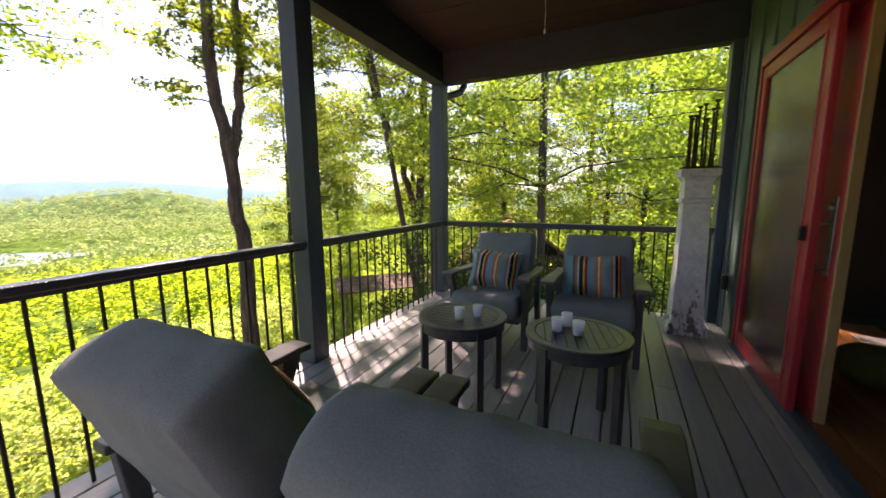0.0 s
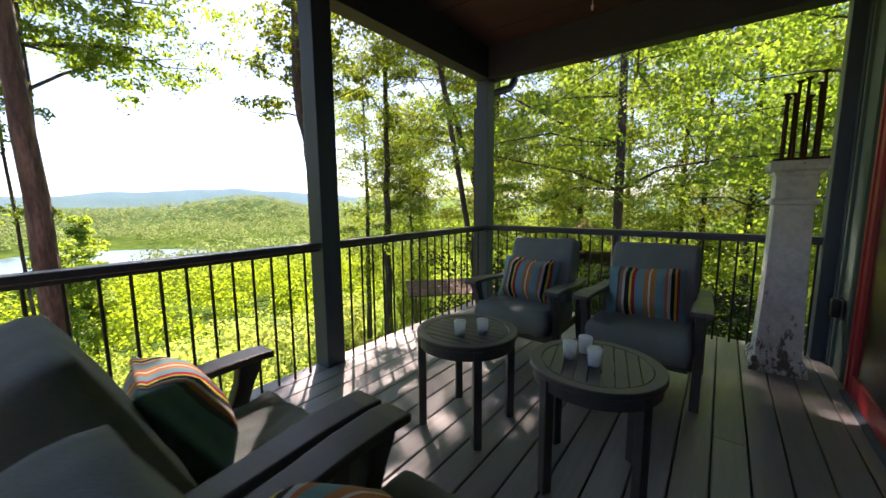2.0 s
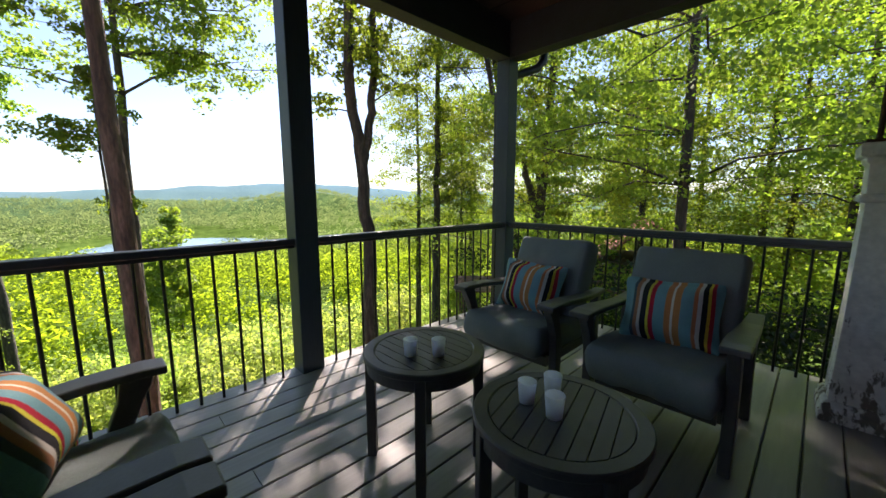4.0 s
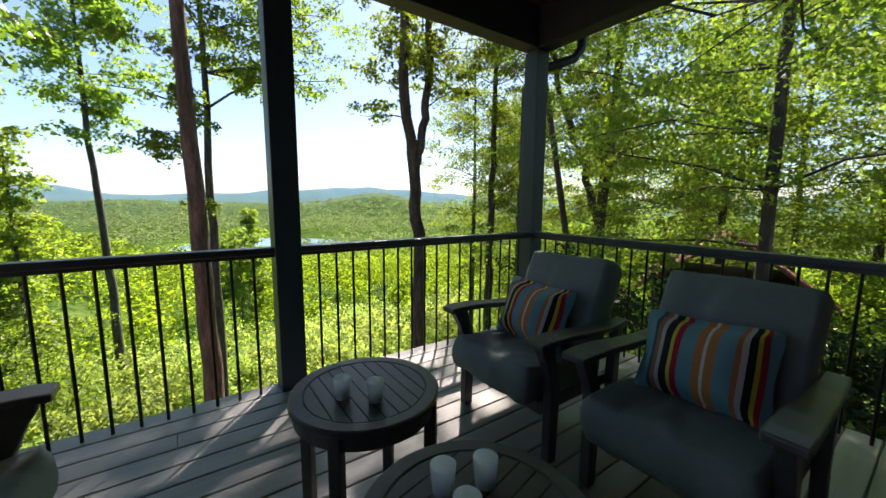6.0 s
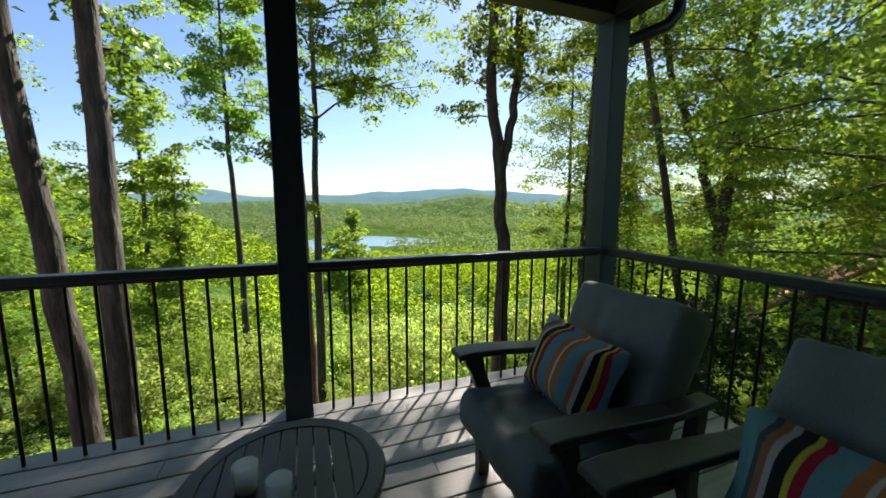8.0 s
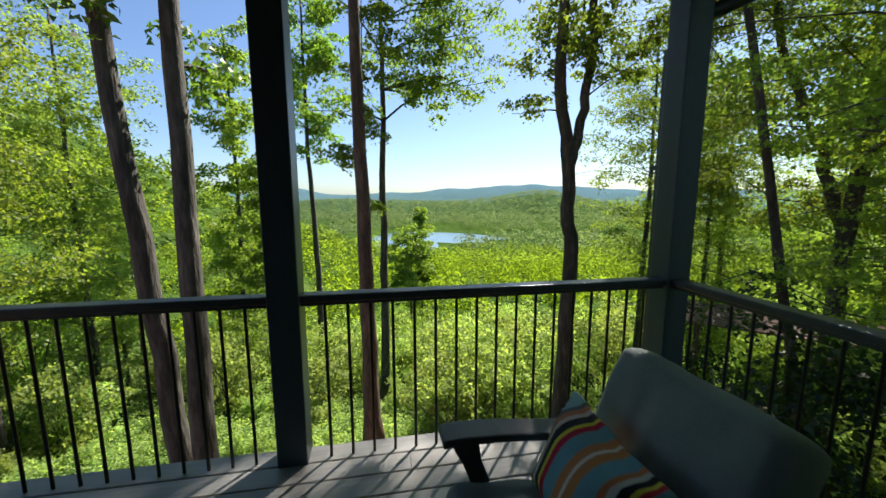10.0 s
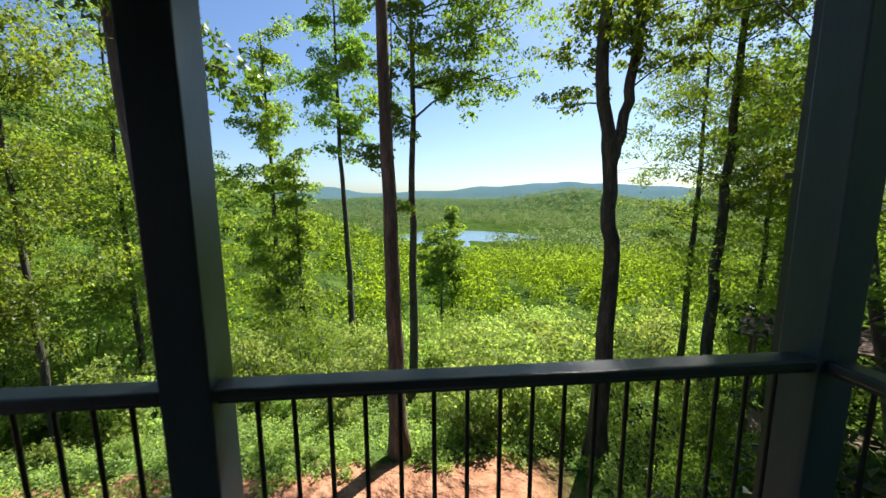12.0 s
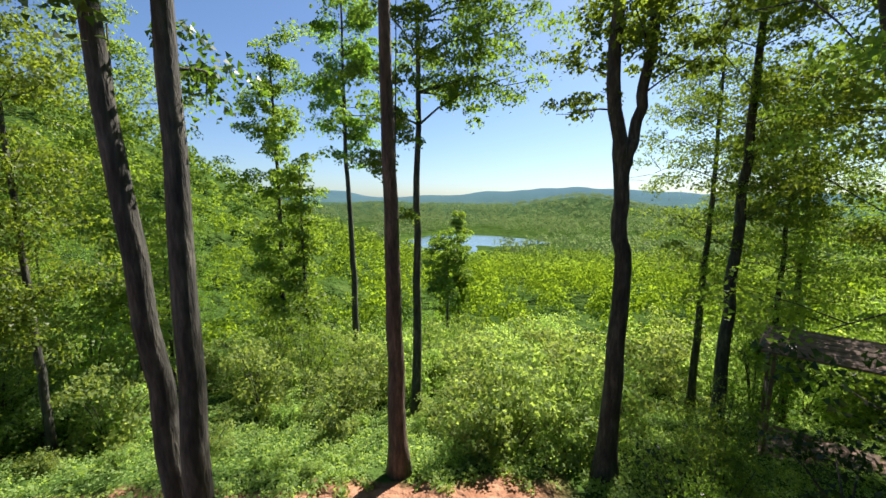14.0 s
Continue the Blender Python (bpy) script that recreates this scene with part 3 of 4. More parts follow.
def armchair(at, turn, label, seed, thick=0.19, lift=0.0, wide=0.545):
    """Deep-seated lounge chair: flat bowed arms, curved front brackets, four legs, loose seat and back cushions. Faces +y."""
    c = thing("lounge_chair", at, label, "chair", "porch lounge chairs", turn)
    for s in (-1, 1):
        # bowed flat arm, wider towards the front
        rows = [(0.365, 0.620, 0.052), (0.30, 0.626, 0.054), (0.16, 0.622, 0.052), (0.0, 0.606, 0.047), (-0.16, 0.594, 0.042), (-0.30, 0.596, 0.036), (-0.36, 0.600, 0.034)]
        bm = bmesh.new()
        rings = []
        for y, z, hw in rows:
            x = s * (0.312 + 0.004 * (y + 0.36))
            rings.append([bm.verts.new(p) for p in ((x - hw, y, z - 0.030), (x + hw, y, z - 0.030), (x + hw, y, z), (x - hw, y, z))])
        for a, b in zip(rings, rings[1:]):
            for k in range(4):
                bm.faces.new((a[k], a[(k + 1) % 4], b[(k + 1) % 4], b[k]))
        bm.faces.new(rings[0])
        bm.faces.new(rings[-1])
        bmesh.ops.recalc_face_normals(bm, faces=bm.faces)
        part("arm", bm, METAL, c, bevel=0.007)
        x0, x1 = sorted((s * 0.286, s * 0.334))
        front = [(0.330, 0.5895), (0.235, 0.5895), (0.225, 0.52), (0.195, 0.44), (0.185, 0.36), (0.190, 0.20), (0.195, 0.0), (0.250, 0.0), (0.250, 0.20),
                 (0.252, 0.36), (0.262, 0.43), (0.292, 0.51), (0.318, 0.555)]
        part("front_leg", prism(front, x0, x1), METAL, c, bevel=0.006)
        back = [(-0.335, 0.565), (-0.285, 0.565), (-0.262, 0.40), (-0.255, 0.25), (-0.300, 0.10), (-0.345, 0.0), (-0.395, 0.0), (-0.362, 0.10), (-0.318, 0.25), (-0.318, 0.40)]
        part("rear_leg", prism(back, x0, x1), METAL, c, bevel=0.006)
        part("side_rail", box(min(s * 0.268, s * 0.2855), max(s * 0.268, s * 0.2855), -0.30, 0.25, 0.235, 0.295), METAL, c, bevel=0.004)
    part("front_rail", box(-0.267, 0.267, 0.20, 0.24, 0.215, 0.275), METAL, c, bevel=0.004)
    part("rear_rail", box(-0.267, 0.267, -0.30, -0.26, 0.215, 0.275), METAL, c, bevel=0.004)
    part("seat_pan", box(-0.266, 0.266, -0.259, 0.199, 0.262, 0.274), METAL, c)
    lean = Matrix.Translation((0, -0.170, 0.300)) @ pose(0, 0, 0, 23, 0, 0)
    frame_bm = bmesh.new()
    for x in (-0.22, 0.22):
        box(x - 0.016, x + 0.016, 0.03, 0.062, -0.05, 0.45, frame_bm)
    for z in (0.0, 0.16, 0.32, 0.42):
        box(-0.203, 0.203, 0.034, 0.058, z, z + 0.03, frame_bm)
    bmesh.ops.transform(frame_bm, verts=frame_bm.verts, matrix=lean)
    part("back_frame", frame_bm, METAL, c)
    bm = soft_box(0.575, 0.60, 0.175, 32, 32, 6, 14, seed=seed, puff=0.07, wrinkle=0.016)
    bmesh.ops.transform(bm, verts=bm.verts, matrix=Matrix.Translation((0, 0.065, 0.362)) @ pose(0, 0, 0, 3.5, 0, 0))
    cushion = part("seat_cushion", bm, CUSHION, c, "charcoal fabric seat cushion", smooth=True)
    m = lean @ Matrix.Translation(((wide - 0.545) * 0.3, 0.050 + (thick - 0.19) * 0.55, 0.355 + lift)) @ pose(0, 0, 0, 90, 0, 0)
    bm = soft_box(wide, 0.535 + lift, thick, 28, 28, 6, 16, seed=seed + 7, puff=0.05 + (thick - 0.19), wrinkle=0.011)
    bmesh.ops.transform(bm, verts=bm.verts, matrix=m)
    cushion = part("back_cushion", bm, CUSHION, c, "charcoal fabric back cushion", smooth=True)
    return c


STRIPES = [(0.000, (0.135, 0.297, 0.324)), (0.070, (0.513, 0.041, 0.054)), (0.100, (0.675, 0.567, 0.068)), (0.125, (0.02, 0.02, 0.024)), (0.165, (0.567, 0.54, 0.486)),
           (0.200, (0.54, 0.189, 0.081)), (0.235, (0.162, 0.338, 0.378)), (0.345, (0.54, 0.23, 0.081)), (0.410, (0.743, 0.675, 0.567)), (0.430, (0.567, 0.216, 0.081)),
           (0.490, (0.162, 0.338, 0.378)), (0.600, (0.486, 0.027, 0.054)), (0.645, (0.621, 0.567, 0.068)), (0.675, (0.02, 0.02, 0.024)), (0.735, (0.486, 0.446, 0.405)),
           (0.770, (0.324, 0.149, 0.081)), (0.815, (0.068, 0.095, 0.108)), (0.850, (0.135, 0.297, 0.324))]

def striped():
    m = material("striped_fabric", [(0.9, 0.9, 0.9), (1, 1, 1)], 12, 0.85, bump=0.5, bump_scale=260, spec=0.2, distance=0.002)
    n, l = m.node_tree.nodes, m.node_tree.links
    b = n["Principled BSDF"]
    hsv = b.inputs["Base Color"].links[0].from_node
    tc, sep = n.new("ShaderNodeTexCoord"), n.new("ShaderNodeSeparateXYZ")
    l.new(tc.outputs["Object"], sep.inputs[0])
    mr = n.new("ShaderNodeMapRange")
    mr.inputs["From Min"].default_value, mr.inputs["From Max"].default_value = -0.228, 0.228
    l.new(sep.outputs["X"], mr.inputs["Value"])
    ramp = n.new("ShaderNodeValToRGB")
    ramp.color_ramp.interpolation = "CONSTANT"
    e = ramp.color_ramp.elements
    e[0].position, e[0].color = 0, (*STRIPES[0][1], 1)
    e[1].position, e[1].color = STRIPES[1][0], (*STRIPES[1][1], 1)
    for p, c in STRIPES[2:]:
        e.new(p).color = (*c, 1)
    l.new(mr.outputs[0], ramp.inputs[0])
    mx = n.new("ShaderNodeMixRGB")
    mx.blend_type, mx.inputs[0].default_value = "MULTIPLY", 1.0
    l.new(ramp.outputs[0], mx.inputs[1])
    l.new(hsv.outputs[0], mx.inputs[2])
    l.new(mx.outputs[0], b.inputs["Base Color"])
    return m


STRIPE = striped()

def pillow(m, label, seed):
    bm = soft_box(0.455, 0.345, 0.155, 22, 16, 4, power=9, puff=0.25, wrinkle=0.006, seed=seed, pinch=0.07, edge_fall=0.38)
    o = tagged(part("lumbar_pillow", bm, STRIPE, smooth=True), label, "pillow", "striped pillows")
    o.matrix_world = m
    return o


CHAIRS = [((-0.685, 2.965, 0), 180, "charcoal cushioned lounge chair in the railing corner", 1),
          ((0.125, 2.990, 0), 180, "charcoal cushioned lounge chair beside the white pedestal", 2),
          ((-0.665, 0.665, 0), 0, "charcoal cushioned lounge chair with its side to the railing", 3, 0.215, 0.012, 0.53),
          ((0.085, 0.665, 0), 0, "charcoal cushioned lounge chair facing the end rail", 4, 0.20, 0.008)]
for a in CHAIRS:
    armchair(*a)
for (x, y, _), turn, _, sd, *_ in CHAIRS:
    f = pose(x, y, 0, 0, 0, turn)
    dx, dy, z, tip = {1: (0.02, -0.022, 0.603, 112), 2: (0.01, -0.028, 0.605, 112), 3: (-0.15, -0.01, 0.575, 122), 4: (-0.11, 0.05, 0.505, 146)}[sd]
    roll, yaw = {1: (2, 0), 2: (-3, 0), 3: (6, -8), 4: (8, 0)}[sd]
    pillow(f @ Matrix.Translation((dx, dy, z)) @ pose(0, 0, 0, 0, 0, yaw) @ pose(0, 0, 0, tip, 0, 0) @ pose(0, 0, 0, 0, 0, roll), "striped teal, orange and red lumbar pillow on a chair", sd * 3)


def side_table(at, turn, label):
    t = thing("side_table", at, label, "table", "round side tables", turn)
    R = 0.272
    part("rim", lathe([(0.222, 0.505), (R - 0.004, 0.505), (R, 0.509), (R, 0.526), (R - 0.005, 0.531), (0.226, 0.531), (0.222, 0.527), (0.222, 0.505)], 64, close=False), METAL, t)
    part("apron", lathe([(0.235, 0.455), (0.258, 0.455), (0.258, 0.5045), (0.235, 0.5045), (0.235, 0.455)], 48, close=False), METAL, t)
    n, r = 9, 0.2195
    step = 2 * r / n
    for i in range(n):
        a, b = -r + i * step + 0.0022, -r + (i + 1) * step - 0.0022
        top = [(x, math.sqrt(max(r * r - x * x, 0))) for x in np.linspace(a, b, 6)]
        outline = top + [(x, -y) for x, y in reversed(top)]
        clean = []
        for p in outline:
            if not clean or (abs(p[0] - clean[-1][0]) + abs(p[1] - clean[-1][1])) > 1e-4:
                clean.append(p)
        part("slat", prism(clean, 0.508, 0.529, "z"), METAL, t)
    part("cross_bar", box(-0.225, 0.225, -0.02, 0.02, 0.49, 0.507), METAL, t)
    part("cross_bar", box(-0.02, 0.02, -0.225, -0.0205, 0.49, 0.507), METAL, t)
    part("cross_bar", box(-0.02, 0.02, 0.0205, 0.225, 0.49, 0.507), METAL, t)
    for i in range(4):
        a = radians(45 + 90 * i)
        bm = box(-0.021, 0.021, -0.021, 0.021, 0.0, 0.5035)
        bmesh.ops.transform(bm, verts=bm.verts, matrix=Matrix.Translation((0.247 * math.cos(a), 0.247 * math.sin(a), 0)) @ pose(0, 0, 0, 0, 0, math.degrees(a)))
        part("leg", bm, METAL, t, bevel=0.004)
    return t


side_table((-0.577, 1.918, 0), 90, "round dark metal side table with two votive cups")
side_table((0.100, 1.890, 0), 13, "round dark metal side table with three votive cups")


def votive(x, y):
    v = thing("votive_cup", (x, y, 0.5295), "frosted white glass votive cup with a candle", "candle", "votive cups")
    part("cup", lathe([(0.020, 0), (0.025, 0.002), (0.027, 0.026), (0.0315, 0.074), (0.0303, 0.0755), (0.029, 0.074), (0.0248, 0.026), (0.0222, 0.007), (0.001, 0.007)], 24, close=False), FROST, v, smooth=True)
    part("candle", lathe([(0.0218, 0.0075), (0.0245, 0.025), (0.0250, 0.030), (0.004, 0.029)], 20), WAX, v, "pale wax", smooth=True)
    part("wick", tube([(0, 0, 0.0295), (0.001, 0, 0.035), (0.003, 0, 0.040)], [0.001] * 3, 5), IRON, v)


for x, y in ((-0.556, 1.822), (-0.472, 1.908), (-0.004, 1.868), (0.034, 1.968), (0.104, 1.855)):
    votive(x, y)


def peeling():
    """White paint that has flaked off to bare brown wood, in upright patches."""
    m = material("peeling_white_paint", [(0.50, 0.52, 0.47), (0.66, 0.67, 0.61), (0.74, 0.75, 0.69)], 6, 0.7, bump=0.4, bump_scale=35)
    n, l = m.node_tree.nodes, m.node_tree.links
    b = n["Principled BSDF"]
    paint = b.inputs["Base Color"].links[0].from_node
    tc, mp, noi = n.new("ShaderNodeTexCoord"), n.new("ShaderNodeMapping"), n.new("ShaderNodeTexNoise")
    mp.inputs["Scale"].default_value = (1, 1, 0.35)
    noi.inputs["Scale"].default_value, noi.inputs["Detail"].default_value, noi.inputs["Roughness"].default_value = 19, 8, 0.7
    l.new(tc.outputs["Object"], mp.inputs[0])
    l.new(mp.outputs[0], noi.inputs["Vector"])
    sep, rise, cut = n.new("ShaderNodeSeparateXYZ"), n.new("ShaderNodeMapRange"), n.new("ShaderNodeMath")
    l.new(tc.outputs["Object"], sep.inputs[0])
    rise.inputs["From Min"].default_value, rise.inputs["From Max"].default_value = 0.05, 0.60
    rise.inputs["To Min"].default_value, rise.inputs["To Max"].default_value = 0.07, -0.07
    l.new(sep.outputs["Z"], rise.inputs["Value"])
    l.new(noi.outputs[0], cut.inputs[0])
    l.new(rise.outputs[0], cut.inputs[1])
    edge = n.new("ShaderNodeValToRGB")
    edge.color_ramp.elements[0].position, edge.color_ramp.elements[1].position = 0.565, 0.600
    l.new(cut.outputs[0], edge.inputs[0])
    mix = n.new("ShaderNodeMixRGB")
    mix.inputs[2].default_value = (0.15, 0.125, 0.095, 1)
    l.new(edge.outputs[0], mix.inputs[0])
    l.new(paint.outputs[0], mix.inputs[1])
    l.new(mix.outputs[0], b.inputs["Base Color"])
    return m


PEEL = peeling()


def pedestal():
    p = thing("pedestal_column", (0.865, 3.805, 0), "weathered white square wooden column with peeling paint", "column", turn=2)
    def sq(rows, bm=None):
        bm = bm or bmesh.new()
        rings = [[bm.verts.new((sx * w, sy * w, z)) for sx, sy in ((-1, -1), (1, -1), (1, 1), (-1, 1))] for w, z in rows]
        for a, b in zip(rings, rings[1:]):
            for k in range(4):
                bm.faces.new((a[k], a[(k + 1) % 4], b[(k + 1) % 4], b[k]))
        bm.faces.new(rings[0][::-1])
        bm.faces.new(rings[-1])
        bmesh.ops.recalc_face_normals(bm, faces=bm.faces)
        return bm
    part("base_block", sq([(0.158, 0), (0.158, 0.055), (0.150, 0.06), (0.150, 0.085), (0.138, 0.105), (0.132, 0.11)]), PEEL, p, bevel=0.004)
    part("shaft", sq([(0.126, 0.1105), (0.110, 0.60), (0.100, 1.175)]), PEEL, p, bevel=0.004)
    part("neck_band", sq([(0.104, 1.1755), (0.122, 1.185), (0.124, 1.20), (0.116, 1.215), (0.104, 1.2225)]), PEEL, p, bevel=0.003)
    part("capital", sq([(0.102, 1.223), (0.105, 1.365), (0.116, 1.378), (0.119, 1.398), (0.142, 1.408), (0.144, 1.460), (0.138, 1.47)]), PEEL, p, bevel=0.003)
    return p


pedestal()


def iron_rack():
    """Rusty cluster of upright rods with small cups, on a tray on the column."""
    r = thing("iron_candle_stand", (0.875, 3.805, 1.471), "rusty iron stand of upright rods with small cups", "candle stand")
    part("tray", box(-0.135, 0.135, -0.11, 0.11, 0.0, 0.018), RUST, r, bevel=0.004)
    rng = random.Random(5)
    i = 0
    for gx in (-0.092, -0.038, 0.025, 0.085):
        for gy in (-0.06, 0.05):
            h = 0.36 + 0.05 * i * 0.45 + rng.uniform(-0.06, 0.10)
            x, y = gx + rng.uniform(-0.008, 0.008), gy + rng.uniform(-0.01, 0.01)
            bm = tube([(x, y, 0.019), (x + rng.uniform(-0.004, 0.004), y, h * 0.5), (x, y, h)], [0.0105, 0.0095, 0.009], 8)
            rod = part("rod", bm, RUST, r)
            part("cup", lathe([(0.007, h + 0.0005), (0.020, h + 0.012), (0.023, h + 0.022), (0.019, h + 0.022), (0.006, h + 0.006)], 10, at=(x, y, 0)), RUST, rod)
            i += 1


iron_rack()

# ---- trees ----
def leaf_mesh(name, pts, size, mat, rng, up=0.35, fold=0.25, corners=4, out=None):
    """Many small kite-shaped leaves, one loose piece each; out: the way each leaf faces, outward from its clump."""
    n = len(pts)
    s = (size * rng.uniform(0.6, 1.35, n))[:, None]
    d = rng.normal(size=(n, 3))
    d[:, 2] = d[:, 2] * 0.6 - 0.25
    d /= np.linalg.norm(d, axis=1)[:, None]
    nor = rng.normal(size=(n, 3)) + np.array([0, 0, up * 2.2])
    if out is not None:
        nor = nor * 0.55 + out * 1.5
    side = np.cross(d, nor)
    side /= np.linalg.norm(side, axis=1)[:, None] + 1e-9
    nrm = np.cross(side, d)
    v = np.empty((n, 4, 3))
    v[:, 0] = pts - d * s * 0.5
    v[:, 1] = pts + side * s * 0.36 + nrm * s * fold * 0.4
    v[:, 2] = pts + d * s * 0.5 - nrm * s * 0.1
    v[:, 3] = pts - side * s * 0.36 + nrm * s * fold * 0.4
    v = v[:, [0, 1, 2, 3][:corners]] if corners == 4 else v[:, [1, 2, 3]] + (v[:, [0]] - v[:, [2]]) * 0.25
    k = corners
    me = bpy.data.meshes.new(name)
    me.vertices.add(k * n)
    me.vertices.foreach_set("co", v.reshape(-1).astype(np.float32))
    me.loops.add(k * n)
    me.loops.foreach_set("vertex_index", np.arange(k * n, dtype=np.int32))
    me.polygons.add(n)
    me.polygons.foreach_set("loop_start", np.arange(0, k * n, k, dtype=np.int32))
    me.update(calc_edges=True)
    me.materials.append(mat)
    return me


def domes(centres, count, radius, rng, flat=0.75, under=0.2):
    """Leaf places on the rounded upper shells of clumps, and the way that each faces."""
    pick = rng.randint(0, len(centres), count)
    u = rng.normal(size=(count, 3))
    u /= np.linalg.norm(u, axis=1)[:, None]
    u[:, 2] = np.where(rng.rand(count) < under, u[:, 2], np.abs(u[:, 2]))
    r = radius * rng.uniform(0.5, 1.1, len(centres))[pick] * (1.08 - 0.55 * rng.rand(count) ** 2)
    return centres[pick] + u * r[:, None] * np.array([1, 1, flat]), u


def limb(start, az, length, rise, sag, rng, k=5):
    """Points of one bent limb."""
    pts = []
    wob = rng.uniform(-0.8, 0.8)
    for i in range(k):
        f = i / (k - 1)
        a = az + wob * f
        r = length * f
        pts.append(Vector((start[0] + math.cos(a) * r, start[1] + math.sin(a) * r, start[2] + rise * f - sag * f * f)) + Vector(rng.normal(0, 0.06 * length * f, 3)))
    return pts


def tree(name, at, top, radius, first, reach, leaves, size, mat, seed, label, lean=(0, 0), limbs=18, bias=None, clump=0.55, stems=None, rise=(0.2, 0.7),
         shape="round", group="woodland trees", bare=0.3, sides=9, bark=BARK, flat=0.72, bough=0.034):
    """A tapered trunk with limbs and a crown of many loose leaves. at: foot; top, first: heights of crown top and lowest limb above the foot."""
    rng = np.random.RandomState(seed)
    t = thing(name, at, label, "tree", group)
    bm = bmesh.new()
    stems = stems or [[(0, 0, 0), (lean[0] * 0.3, lean[1] * 0.3, top * 0.3), (lean[0] * 0.62 + rng.normal(0, 0.12), lean[1] * 0.62 + rng.normal(0, 0.12), top * 0.62), (lean[0], lean[1], top)]]
    lines = []
    for si, s in enumerate(stems):
        pts, rad = [], []
        for (a, b) in zip(s, s[1:]):
            for f in np.linspace(0, 1, 7)[:-1]:
                pts.append(Vector(a).lerp(Vector(b), f))
        pts.append(Vector(s[-1]))
        for p in pts:
            g = p.z / top
            flare = 1 + 0.5 * math.exp(-p.z / (radius * 2.2))
            w = radius * (1 - 0.78 * g) * flare * (1 if si == 0 else 0.8)
            rad.append(max(w, 0.02))
            p += Vector(rng.normal(0, radius * 0.10, 3)) * (1 if 0 < p.z < top else 0)
        tube(pts, rad, sides, bm)
        lines.append((pts, rad))
    centres = []
    for i in range(limbs):
        pts, rad = lines[i % len(lines)]
        f = first / top + (1 - first / top) * ((i + rng.uniform(0, 0.9)) / limbs)
        z = f * top
        q = min(range(len(pts)), key=lambda k: abs(pts[k].z - z))
        s = pts[q]
        g = (z - first) / (top - first)
        if shape == "cone":
            length = reach * (1.0 - 0.75 * g) * rng.uniform(0.7, 1.1)
        elif shape == "top":
            length = reach * (0.45 + 0.55 * math.sin(math.pi * min(1, 0.2 + g * 0.75))) * rng.uniform(0.6, 1.1)
        else:
            length = reach * (0.35 + 0.75 * math.sin(math.pi * (0.15 + 0.75 * g))) * rng.uniform(0.65, 1.1)
        az = rng.uniform(0, math.tau) if bias is None or rng.rand() > bias[1] else bias[0] + rng.normal(0, 0.45)
        lp = limb(s, az, length, length * rng.uniform(*rise), length * 0.22, rng)
        tube(lp, [max(min(rad[q] * (0.28 if bough < 0.05 else 0.42), bough), 0.014) * (1 - 0.85 * j / 4) + 0.006 for j in range(5)], 5, bm)
        m = max(2, int(length * 2.2 / clump * 0.6))
        for j in range(m):
            h = bare + (1 - bare) * (j + rng.rand()) / m
            c = lp[min(4, int(h * 4))].lerp(lp[min(4, int(h * 4) + 1)], h * 4 % 1)
            off = rng.normal(0, 1, 3) * np.array([length * 0.16, length * 0.16, length * (0.07 if flat < 0.5 else 0.15)]) * (0.4 + h)
            tip = c + Vector(off)
            if rng.rand() < 0.35 and length > 1.5:
                tube([c, c.lerp(tip, 0.5) + Vector((0, 0, 0.05)), tip], [0.018, 0.013, 0.006], 4, bm)
            centres.append(tip)
    part("trunk", bm, bark, t, smooth=True)
    C = np.array([list(c) for c in centres])
    leaves = int(leaves * 1.8)
    pts, out = domes(C, leaves, clump * 1.45, rng, flat)
    crown = new("crown", leaf_mesh("crown", pts, size * 1.30, mat, rng, up=0.12, corners=3, out=out))
    crown.parent = t
    return t


def foot(x, y, sink=0.15):
    return (x, y, float(height(x, y)) - sink)


# big trunks that stand in front of the valley
fa = foot(-16.3, 2.0)
tree("tulip_tree", fa, 34, 0.41, 24, 5.0, 9000, 0.20, LEAF, 11, "tall straight brown trunk rising past the deck", lean=(0.0, -0.5), limbs=16, shape="top", bark=BARK_RED)
f = foot(-15.2, 10.9)
bz = -f[2]
tree("oak_tree", f, 31, 0.42, 15.5, 4.2, 12000, 0.19, LEAF, 12, "dark oak trunk forking into two leafy limbs", limbs=34, shape="top", clump=0.42, bare=0.2,
     stems=[[(0, 0, 0), (0.15, 0.1, bz - 1), (0.0, -0.1, bz + 3.0), (0.15, -0.75, bz + 6.2), (0.3, -0.75, 23), (0.4, -1.3, 29)],
            [(0.0, -0.05, bz + 2.5), (0.0, 0.25, bz + 4.0), (0.1, 0.62, bz + 6.5), (0.0, 0.85, bz + 11), (0.3, 1.6, 31)]])
tree("oak_tree", foot(-8.2, -1.53), 27, 0.30, 14.2, 4.2, 6500, 0.15, LEAF_D, 13, "dark grey oak trunk close to the deck", lean=(0.0, 0.05), limbs=16, shape="top", clump=0.5)
tree("oak_tree", foot(-8.8, -2.05), 26, 0.30, 14.6, 4.2, 5000, 0.15, LEAF_D, 14, "dark oak trunk leaning close to the deck", lean=(0.4, -1.2), limbs=14, shape="top", clump=0.5)
f = foot(-27, 2.75)
tree("beech_tree", f, 34, 0.37, 21, 7.8, 12000, 0.23, LEAF, 15, "slim grey trunk with long wispy side limbs", lean=(0.2, 0.25), limbs=22, bias=(1.35, 0.62), shape="round", clump=0.70, rise=(0.15, 0.6), bare=0.35, bough=0.10)
